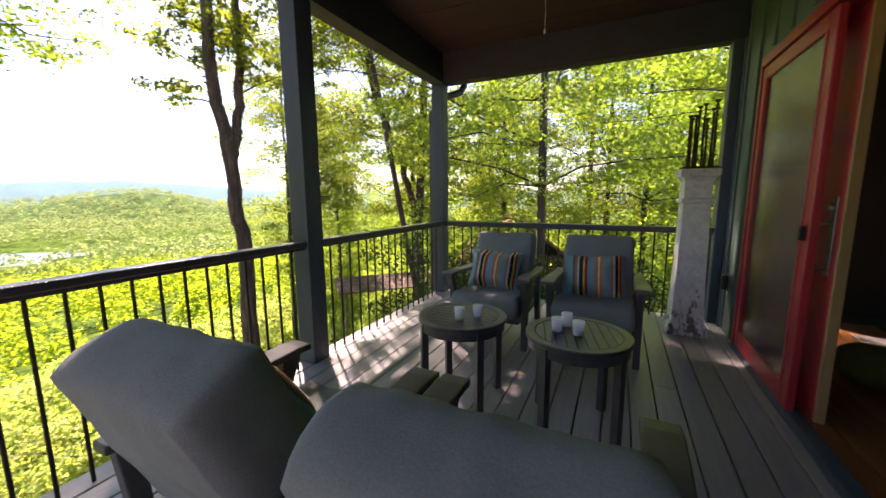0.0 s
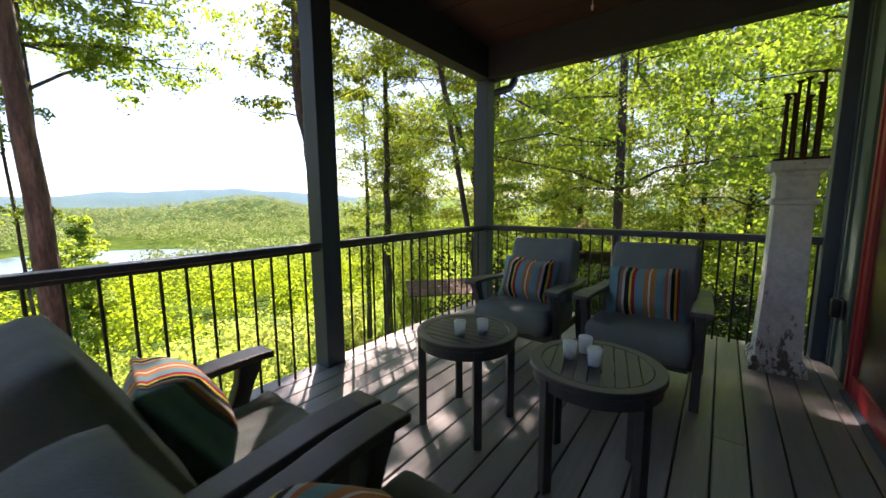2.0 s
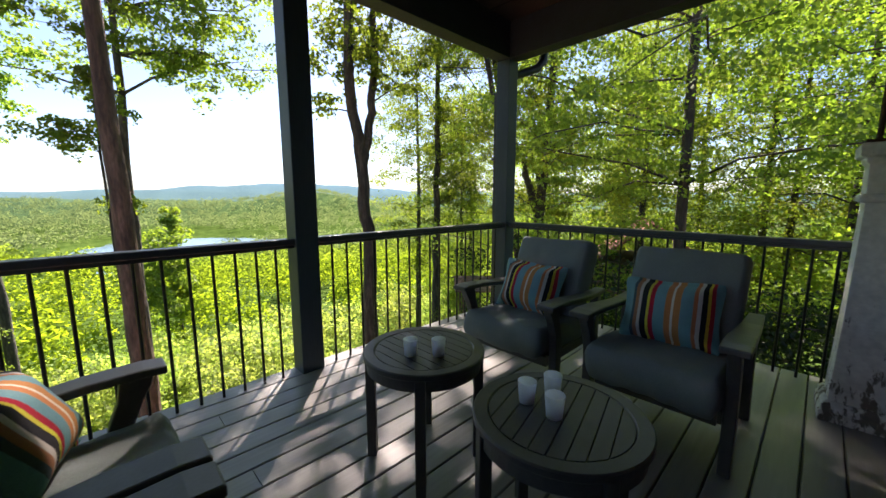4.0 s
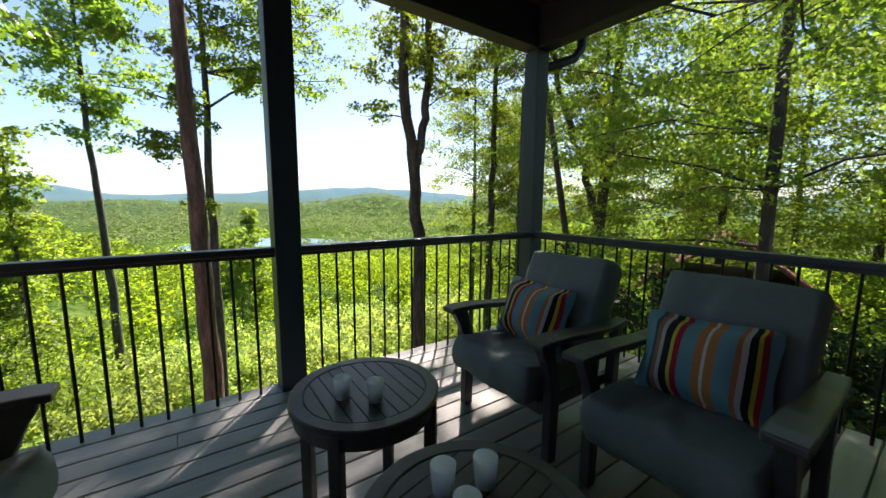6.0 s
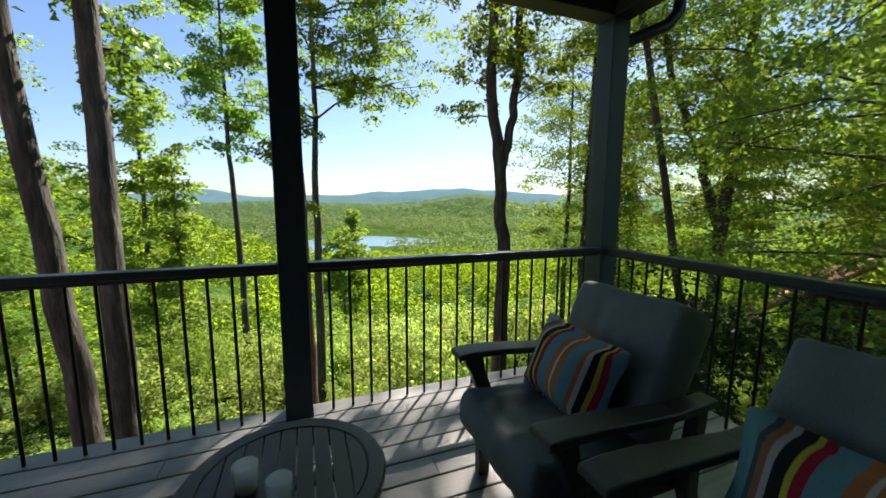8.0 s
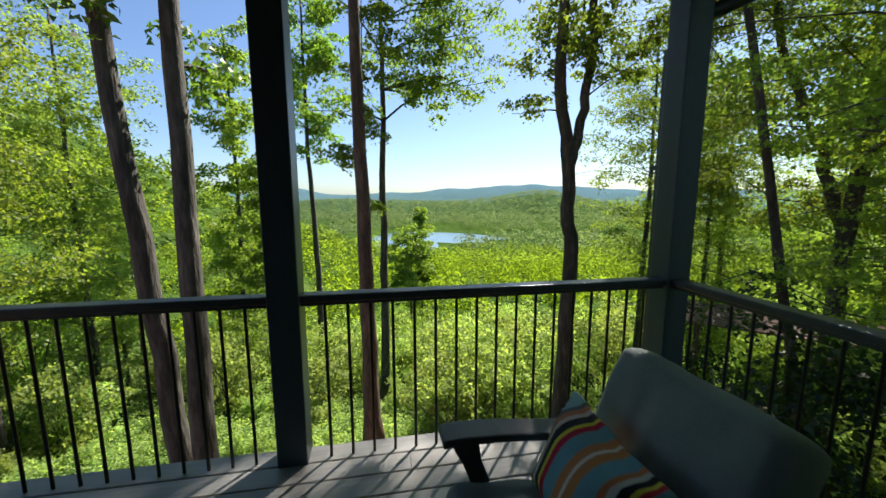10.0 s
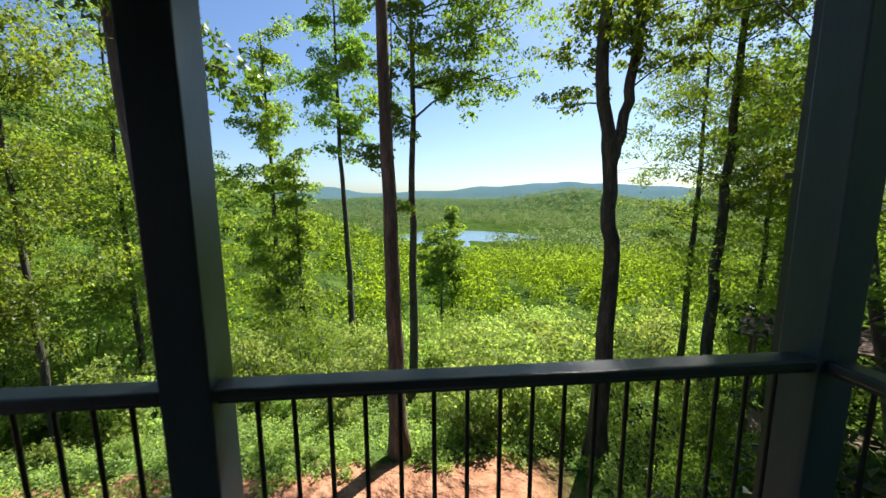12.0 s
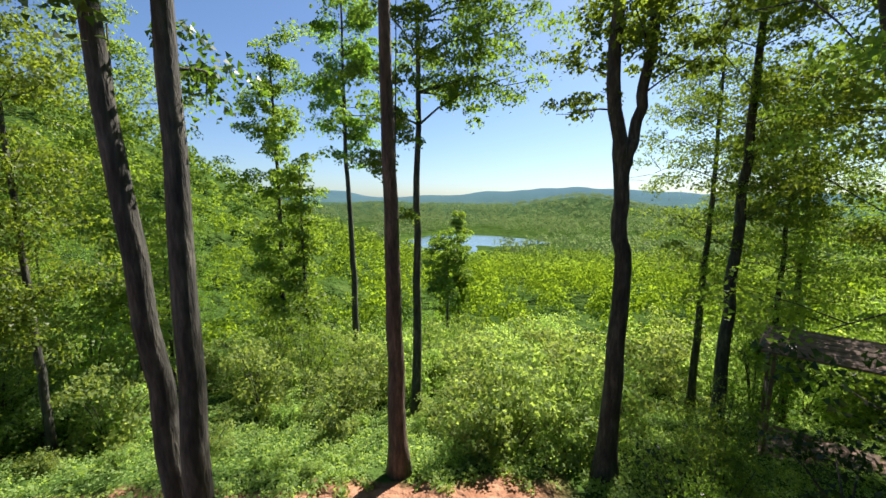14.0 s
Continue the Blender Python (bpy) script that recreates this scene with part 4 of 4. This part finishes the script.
tree("young_tree", foot(-22, 1.85), 25, 0.10, 13, 2.2, 2600, 0.2, LEAF, 16, "thin straight trunk with ivy", limbs=10, clump=0.5)
tree("birch_tree", foot(-42, -4.0), 41, 0.42, 25, 4.3, 9000, 0.30, LEAF, 17, "slender crooked tree with a narrow high crown", lean=(0, -0.7), limbs=26, clump=0.8)
tree("poplar_tree", foot(-45, -13.2), 39, 0.38, 6, 4.2, 11000, 0.33, LEAF_Y, 18, "leafy poplar clothed in bright leaves down its trunk", limbs=40, clump=0.85, shape="round", bare=0.1)
tree("poplar_tree", foot(-41, -9.3), 24, 0.3, 4, 4.0, 6000, 0.34, LEAF_Y, 19, "bright green rounded poplar on the slope", limbs=34, clump=0.9, shape="cone", bare=0.1)
tree("hickory_tree", foot(-20.9, 21.0), 33, 0.38, 12, 5.6, 22000, 0.175, LEAF, 20, "leaning dark trunk hung with bright leaves", lean=(0.2, 0.1), limbs=40, clump=0.75, bare=0.15)
tree("hickory_tree", foot(-11.7, 21.2), 31, 0.40, 9, 6.2, 24000, 0.16, LEAF_Y, 21, "stout tree forking low behind the end rail", limbs=40, clump=0.7, bare=0.15,
     stems=[[(0, 0, 0), (0, 0.1, 9.5), (0.4, 0.2, 17), (0.9, 0.4, 31)], [(0, 0.1, 10), (-1.1, -0.1, 13.5), (-3.2, -0.4, 19), (-4.2, -0.6, 27)]])
tree("maple_tree", foot(-2.3, 13.7), 28, 0.22, 6, 7.0, 34000, 0.122, LEAF, 22, "dark slender trunk among layered maple leaves", limbs=46, clump=0.7, rise=(0.0, 0.6), bare=0.12, flat=0.34, bias=(3.5, 0.4))
tree("maple_tree", foot(4.6, 15.0), 27, 0.42, 9, 6.0, 29000, 0.128, LEAF, 23, "thick grey trunk behind the white column", lean=(-0.8, 0.3), limbs=42, clump=0.7, rise=(0.0, 0.6), bare=0.12, flat=0.34)

# added tree: its crown, above the view, is there to dapple the deck
tree("maple_tree", foot(-6.6, 14.4), 29.5, 0.15, 18.5, 6.0, 22000, 0.15, LEAF, 24, "slim maple added so that its high crown shades the deck", lean=(-2.4, -6.0), limbs=36, clump=0.6, bare=0.15)

# the same few woodland trees, repeated through the wood beyond the end rail and down the slopes
KINDS = [
    tree("woodland_tree", foot(-7.5, 27.0), 27, 0.28, 4, 5.6, 15000, 0.17, LEAF_Y, 31, "leafy woodland tree with layered bright foliage", limbs=46, clump=0.9, rise=(0.0, 0.6), bare=0.1),
    tree("woodland_tree", foot(1.5, 22.0), 24, 0.22, 3, 5.2, 14500, 0.165, LEAF_Y, 32, "leafy woodland tree with spreading green boughs", limbs=44, clump=0.9, rise=(0.05, 0.6), bare=0.1),
    tree("woodland_tree", foot(-16.5, 29.0), 31, 0.30, 9, 5.0, 13000, 0.185, LEAF, 33, "tall woodland tree with a narrow leafy crown", limbs=44, clump=0.8, bare=0.12),
    tree("woodland_tree", foot(-30.0, -18.5), 29, 0.27, 5, 5.2, 12500, 0.22, LEAF_Y, 34, "tall bright green tree on the slope", limbs=44, clump=0.9, bare=0.1),
]
WOODS = [(-29, 26, 2), (-24.5, 28, 1), (-26, 31, 0), (-24, 40, 1), (-12, 36, 2), (-2, 33, 0), (6, 27, 1), (12, 21, 0), (10, 34, 2), (9, 16, 1),
         (-19, 37, 0), (-7, 41, 2), (2, 41, 1), (-16, 45, 1), (9, 44, 0), (15, 30, 2), (-10, 31, 1), (4.5, 36, 2), (16, 38, 1), (4.5, 29, 0), (-0.5, 30, 0),
         (-21, -17, 3), (-27, -27, 1), (-37, -21, 3), (-36, -31, 0), (-16, -22, 2), (-48, -26, 2), (-22, -30, 3), (-14, -17, 1), (-60, -20, 1), (-52, -17, 3)]
rng = random.Random(77)
for x, y, k in WOODS:
    s = rng.uniform(0.82, 1.12) * (0.72 if y < -10 else 1.0)
    copy_thing(KINDS[k], Matrix.Translation(foot(x, y)) @ pose(0, 0, 0, 0, 0, rng.uniform(0, 360)) @ Matrix.Diagonal((s, s, s * rng.uniform(0.9, 1.08), 1)))


def shrub(at, size, leaves, leaf, mat, seed, label):
    rng = np.random.RandomState(seed)
    t = thing("shrub", at, label, "shrub", "slope shrubs")
    bm = bmesh.new()
    centres = []
    for i in range(13):
        a, r, h = rng.uniform(0, math.tau), size * rng.uniform(0.2, 1.0), size * rng.uniform(0.3, 1.3)
        tip = Vector((math.cos(a) * r, math.sin(a) * r, h))
        tube([(0, 0, -0.2), tip * 0.5 + Vector((0, 0, 0.1 * size)), tip], [0.035, 0.022, 0.008], 5, bm)
        for _ in range(6):
            centres.append(list(tip * rng.uniform(0.45, 1.0) + Vector(rng.normal(0, 0.2 * size, 3)) * 0.9))
    part("stem", bm, BARK, t)
    C = np.array(centres)
    leaves = int(leaves * 1.2)
    pts, out = domes(C, leaves, 0.22 * size, rng, 0.85, 0.12)
    pts[:, 2] = np.maximum(pts[:, 2], 0.05)
    ob = new("foliage", leaf_mesh("foliage", pts, leaf * 1.15, mat, rng, up=0.5, corners=3, out=out))
    ob.parent = t
    return t


SHRUBS = [shrub(foot(-17.5, 5.5), 2.2, 3000, 0.165, BRUSH, 41, "bright leafy shrub on the bank"),
          shrub(foot(-19.5, 7.5), 2.8, 3200, 0.195, BRUSH, 42, "tall spring-green shrub on the bank"),
          shrub(foot(-13.6, 13.0), 2.4, 6500, 0.085, LEAF, 43, "dense small-leaved green shrub below the deck"),
          shrub(foot(-21.5, -2.0), 1.5, 1700, 0.20, BRUSH, 44, "low yellow-green brush on the bank")]
rng = random.Random(91)
placed = 0
while placed < 150:
    az = radians(rng.uniform(12, 160))
    r = 15 + 52 * rng.random() ** 1.25
    x, y = -1.5 - math.sin(az) * r, 2.5 + math.cos(az) * r
    if x > -15.2 and y < 13:
        continue
    if abs((x + 17.5) * 0.72 + (y - 20.5) * 0.69) < 3.2 and -9 < (y - 20.5) * 0.72 - (x + 17.5) * 0.69 + 0 < 9 or math.hypot(x + 17.2, y - 25.8) < 5.5:
        continue
    near = r < 22
    k = rng.choice((0, 1, 3, 3) if near else (0, 1, 1, 0, 2))
    s = rng.uniform(0.55, 1.0) if near else rng.uniform(0.9, 1.5) if r < 32 else rng.uniform(1.2, 2.3)
    if y < 4 and r < 26:
        k, s = 3, rng.uniform(0.3, 0.6)
    copy_thing(SHRUBS[k], Matrix.Translation(foot(x, y, 0.1)) @ pose(0, 0, 0, 0, 0, rng.uniform(0, 360)) @ Matrix.Diagonal((s, s, s * rng.uniform(0.85, 1.25), 1)))
    placed += 1
for x, y, s in ((-17.8, 7.4, 1.25), (-19.2, 10.6, 1.35), (-21.5, 7.0, 1.25), (-16.9, 9.9, 1.0), (-23.8, 11.2, 1.45), (-25.5, 7.8, 1.4), (-27.5, 12.6, 1.6),
                (-20.4, 13.2, 1.3), (-17.2, 5.0, 0.7), (-29.5, 9.2, 1.6), (-22.6, 4.4, 0.9), (-31, 14.5, 1.7), (-25, -6.0, 0.8), (-19.5, -8.0, 0.7)):
    copy_thing(SHRUBS[1 if s > 1.2 else 0], Matrix.Translation(foot(x, y, 0.1)) @ pose(0, 0, 0, 0, 0, x * 53) @ Matrix.Diagonal((s, s, s, 1)))
for x, y, s in ((-12.2, 13.6, 1.0), (-10.5, 11.4, 0.9), (-14.2, 15.0, 1.1), (-8.2, 10.6, 0.9)):
    copy_thing(SHRUBS[2], Matrix.Translation(foot(x, y, 0.1)) @ pose(0, 0, 0, 0, 0, x * 77) @ Matrix.Diagonal((s, s, s * 1.3, 1)))


def cover():
    """Low leaves and weeds over the bank, and tufts on the clay."""
    r = np.random.RandomState(51)
    def bank(n, d0, span, power):
        az = np.radians(r.uniform(5, 165, n))
        d = d0 + span * r.rand(n) ** power
        x, y = -1.5 - np.sin(az) * d, 2.5 + np.cos(az) * d
        keep = waves(x, y, 3.5, 21) + 0.5 * waves(x, y, 1.2, 22) + 0.35 * (d - 14.2) > 0.1
        return x[keep], y[keep]
    x, y = bank(3000, 12.8, 30, 1.6)
    tufts = np.stack([x, y, height(x, y) + 0.12 * r.rand(len(x))], -1)
    pts, out = domes(tufts, 70000, 0.55, r, 0.9, 0.0)
    x, y = bank(60000, 12.5, 26, 1.9)
    low = np.stack([x, y, height(x, y) + np.abs(r.normal(0, 0.08, len(x))) + 0.03], -1)
    faces = np.concatenate([out, np.tile((0.0, 0.0, 1.0), (len(low), 1))])
    ob = new("undergrowth", leaf_mesh("undergrowth", np.concatenate([pts, low]), 0.20, BRUSH, r, up=0.6, corners=3, out=faces))
    tagged(ob, "low weeds and brush covering the bank", "undergrowth", kind="stuff")


cover()
LEAF_E = leaf_material("evergreen_leaf", (0.012, 0.030, 0.010), (0.034, 0.064, 0.018), (0.9, 1.0, 0.5), 0.3, 0.02)
ever = tree("evergreen_tree", foot(-3.7, 7.9), 9.2, 0.11, 1.6, 2.1, 12000, 0.10, LEAF_E, 45, "dark broad-leaved evergreen close below the deck", limbs=40, clump=0.4, bare=0.2, group="evergreens", rise=(0.1, 0.6))
for x, y, s in ((-1.3, 7.3, 0.90), (1.4, 7.7, 0.86), (3.9, 8.6, 0.90), (-0.5, 10.9, 0.92), (-1.7, 11.2, 0.92), (0.5, 11.3, 0.92)):
    copy_thing(ever, Matrix.Translation(foot(x, y)) @ pose(0, 0, 0, 0, 0, x * 61) @ Matrix.Diagonal((s, s, s, 1)))
f = foot(-78, 11.6)
tree("poplar_tree", f, -1.5 - f[2], 0.3, 9, 3.8, 6000, 0.5, LEAF_Y, 46, "lone round-topped tree above the lake shore", limbs=36, clump=0.95, shape="cone", bare=0.05)
f = foot(-70, 8.6)
tree("poplar_tree", f, -5.5 - f[2], 0.3, 12, 4.6, 4500, 0.45, LEAF, 47, "airy tree with a loose crown above the lake", limbs=26, clump=1.0)


def far_woods():
    """Crowns of the forest that fills the valley and the hills."""
    r = np.random.RandomState(61)
    clouds = []
    for n, d0, d1, per, crown, size in ((300, 62, 170, 380, 5.2, 0.78), (1700, 160, 420, 80, 5.6, 1.7), (9500, 400, 1400, 30, 8.0, 2.7)):
        az = np.radians(r.uniform(0, 175, n))
        d = np.sqrt(r.uniform(d0 ** 2, d1 ** 2, n))
        x, y = -np.sin(az) * d, np.cos(az) * d
        z = height(x, y)
        dry = (z > -61.5) & (((x + 480) / 160) ** 2 + ((y - 25) / 72) ** 2 > 1)
        x, y, z = x[dry], y[dry], z[dry]
        m = len(x)
        s = r.uniform(0.65, 1.25, m)
        u = r.normal(size=(m, per, 3))
        u /= np.linalg.norm(u, axis=2)[:, :, None]
        u[:, :, 2] = np.abs(u[:, :, 2]) * (1.55 if d0 < 100 else 1.25) - 0.25
        facing = u.reshape(-1, 3).copy()
        u *= r.uniform(0.75, 1.05, (m, per, 1))
        p = u * (crown * s)[:, None, None]
        p[:, :, 0] += x[:, None]
        p[:, :, 1] += y[:, None]
        tall = crown * 0.7 + (2.5 if d0 < 100 else 1.0)
        p[:, :, 2] += (z + tall * s)[:, None]
        clouds.append((p.reshape(-1, 3), size, facing))
    for (p, size, facing), nm, mat in zip(clouds, ("near", "middle", "distant"), (NEAR_CANOPY, FAR_LEAF, HAZY_HILL_LEAF)):
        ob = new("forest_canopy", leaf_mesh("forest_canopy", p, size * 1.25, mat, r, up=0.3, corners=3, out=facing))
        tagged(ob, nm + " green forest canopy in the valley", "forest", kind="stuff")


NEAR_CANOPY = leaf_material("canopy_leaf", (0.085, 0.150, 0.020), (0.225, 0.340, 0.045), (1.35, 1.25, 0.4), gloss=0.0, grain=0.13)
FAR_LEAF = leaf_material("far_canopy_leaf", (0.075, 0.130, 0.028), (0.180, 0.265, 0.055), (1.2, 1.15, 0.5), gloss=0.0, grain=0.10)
# hill leaves are coloured paler and bluer to stand in for haze
HAZY_HILL_LEAF = leaf_material("hazy_hill_leaf", (0.072, 0.110, 0.056), (0.142, 0.192, 0.098), (1.05, 1.0, 0.65), gloss=0.0, grain=0.05)
far_woods()


# ---- small roofs among the trees ----
SHINGLE_RED = material("red_shingle", [(0.26, 0.10, 0.065), (0.40, 0.19, 0.13)], 3, 0.9, bump=0.5, bump_scale=12, spread=0.4)
SHINGLE = material("brown_shingle", [(0.105, 0.065, 0.052), (0.175, 0.120, 0.100)], 3, 0.9, bump=0.5, bump_scale=12, spread=0.4)
CABIN = material("cabin_wood", [(0.10, 0.06, 0.04), (0.17, 0.10, 0.065)], 3, 0.8, bump=0.4, bump_scale=30)

def cabin(at, turn, w, d, wall, rise, label, name="cabin", open_front=False, tiles=SHINGLE_RED):
    c = thing(name, at, label, "house", turn=turn)
    if open_front:
        for sx in (-1, 1):
            for sy in (-1, 1):
                part("corner_post", box(sx * (w / 2 - 0.15) - 0.08, sx * (w / 2 - 0.15) + 0.08, sy * (d / 2 - 0.15) - 0.08, sy * (d / 2 - 0.15) + 0.08, -0.6, wall), CABIN, c)
        part("rail_beam", box(-w / 2 + 0.1, w / 2 - 0.1, -d / 2 + 0.1, -d / 2 + 0.2, wall * 0.42, wall * 0.48), CABIN, c)
        part("floor_deck", box(-w / 2, w / 2, -d / 2, d / 2, -0.1, 0.05), CABIN, c)
    else:
        part("wall", box(-w / 2, w / 2, -d / 2, d / 2, -3.0, wall), CABIN, c)
        for x in (-w * 0.28, w * 0.2):
            win = part("window", box(x - 0.5, x + 0.5, -d / 2 - 0.04, -d / 2 - 0.002, wall * 0.35, wall * 0.8), WORN, c)
            part("pane", box(x - 0.42, x + 0.42, -d / 2 - 0.05, -d / 2 - 0.041, wall * 0.4, wall * 0.75), IRON, win)
    over = 0.5
    for s in (-1, 1):
        run = w / 2 + over
        slope = math.atan2(rise, w / 2)
        L = run / math.cos(slope)
        rows = 11
        m = Matrix.Translation((0, 0, wall + rise)) @ (pose(0, 0, 0, 0, math.degrees(slope), 0) if s > 0 else pose(0, 0, 0, 0, 180 - math.degrees(slope), 0) @ pose(0, 0, 0, 180, 0, 0))
        bm = box(0, L, -d / 2 - over + 0.05, d / 2 + over - 0.05, -0.06, -0.001)
        bmesh.ops.transform(bm, verts=bm.verts, matrix=m)
        base = part("roof", bm, CABIN, c)
        for i in range(rows):
            a = L * i / rows
            tilt = 0.022 if i % 2 else 0.0
            bm = box(a, a + L / rows - 0.006, -d / 2 - over, d / 2 + over, tilt, 0.05 + tilt)
            bmesh.ops.transform(bm, verts=bm.verts, matrix=m)
            part("shingle_course", bm, tiles, base)
    return c


cabin((-4.6, 18.5, float(height(-4.6, 18.5))), 20, 4.4, 4.8, -1.5 - float(height(-4.6, 18.5)), 1.7, "pale house gable with a red shingle roof in the trees")
z = float(height(-17.2, 25.8))
cabin((-17.2, 25.8, z), -43.8, 4.4, 8.0, -5.9 - z, 0.5, "open timber pavilion with a brown shingle roof", "garden_pavilion", True, SHINGLE)


# ---- fallen wood on the bank ----
def brush_pile():
    x, y, z = foot(-23.5, 4.2, 0.0)
    p = thing("brush_pile", (x, y, z), "tangle of dead brown sticks on the bank", "brush pile")
    r = random.Random(8)
    for i in range(14):
        a, l, h = r.uniform(0, math.tau), r.uniform(0.7, 1.5), r.uniform(0.1, 0.9)
        d = Vector((math.cos(a) * l, math.sin(a) * l, r.uniform(-0.1, 0.5)))
        m = Vector((r.uniform(-0.4, 0.4), r.uniform(-0.4, 0.4), h))
        part("stick", tube([m - d * 0.5, m + Vector((0, 0, 0.12)), m + d * 0.5], [0.03, 0.024, 0.012], 5), BARK, p)


brush_pile()


def fallen_log():
    x, y, z = foot(-14.2, -6.6, 0.0)
    o = tagged(part("fallen_log", tube([(0, -1.8, 0.12), (0.05, -0.6, 0.15), (-0.04, 0.7, 0.14), (0, 1.9, 0.13)], [0.13, 0.14, 0.12, 0.09], 9), BARK, smooth=True), "grey fallen log lying in the weeds", "log")
    o.location = (x, y, z)


fallen_log()


def fallen_leaf():
    bm = bmesh.new()
    pts = [bm.verts.new(p) for p in ((0, -0.028, 0.002), (0.018, 0, 0.008), (0, 0.032, 0.003), (-0.018, 0, 0.009))]
    bm.faces.new((pts[0], pts[1], pts[2]))
    bm.faces.new((pts[0], pts[2], pts[3]))
    o = tagged(part("fallen_leaf", bm, OAK), "dry yellow leaf lying on the deck", "leaf")
    o.location = (-0.30, 2.33, 0.0)


fallen_leaf()
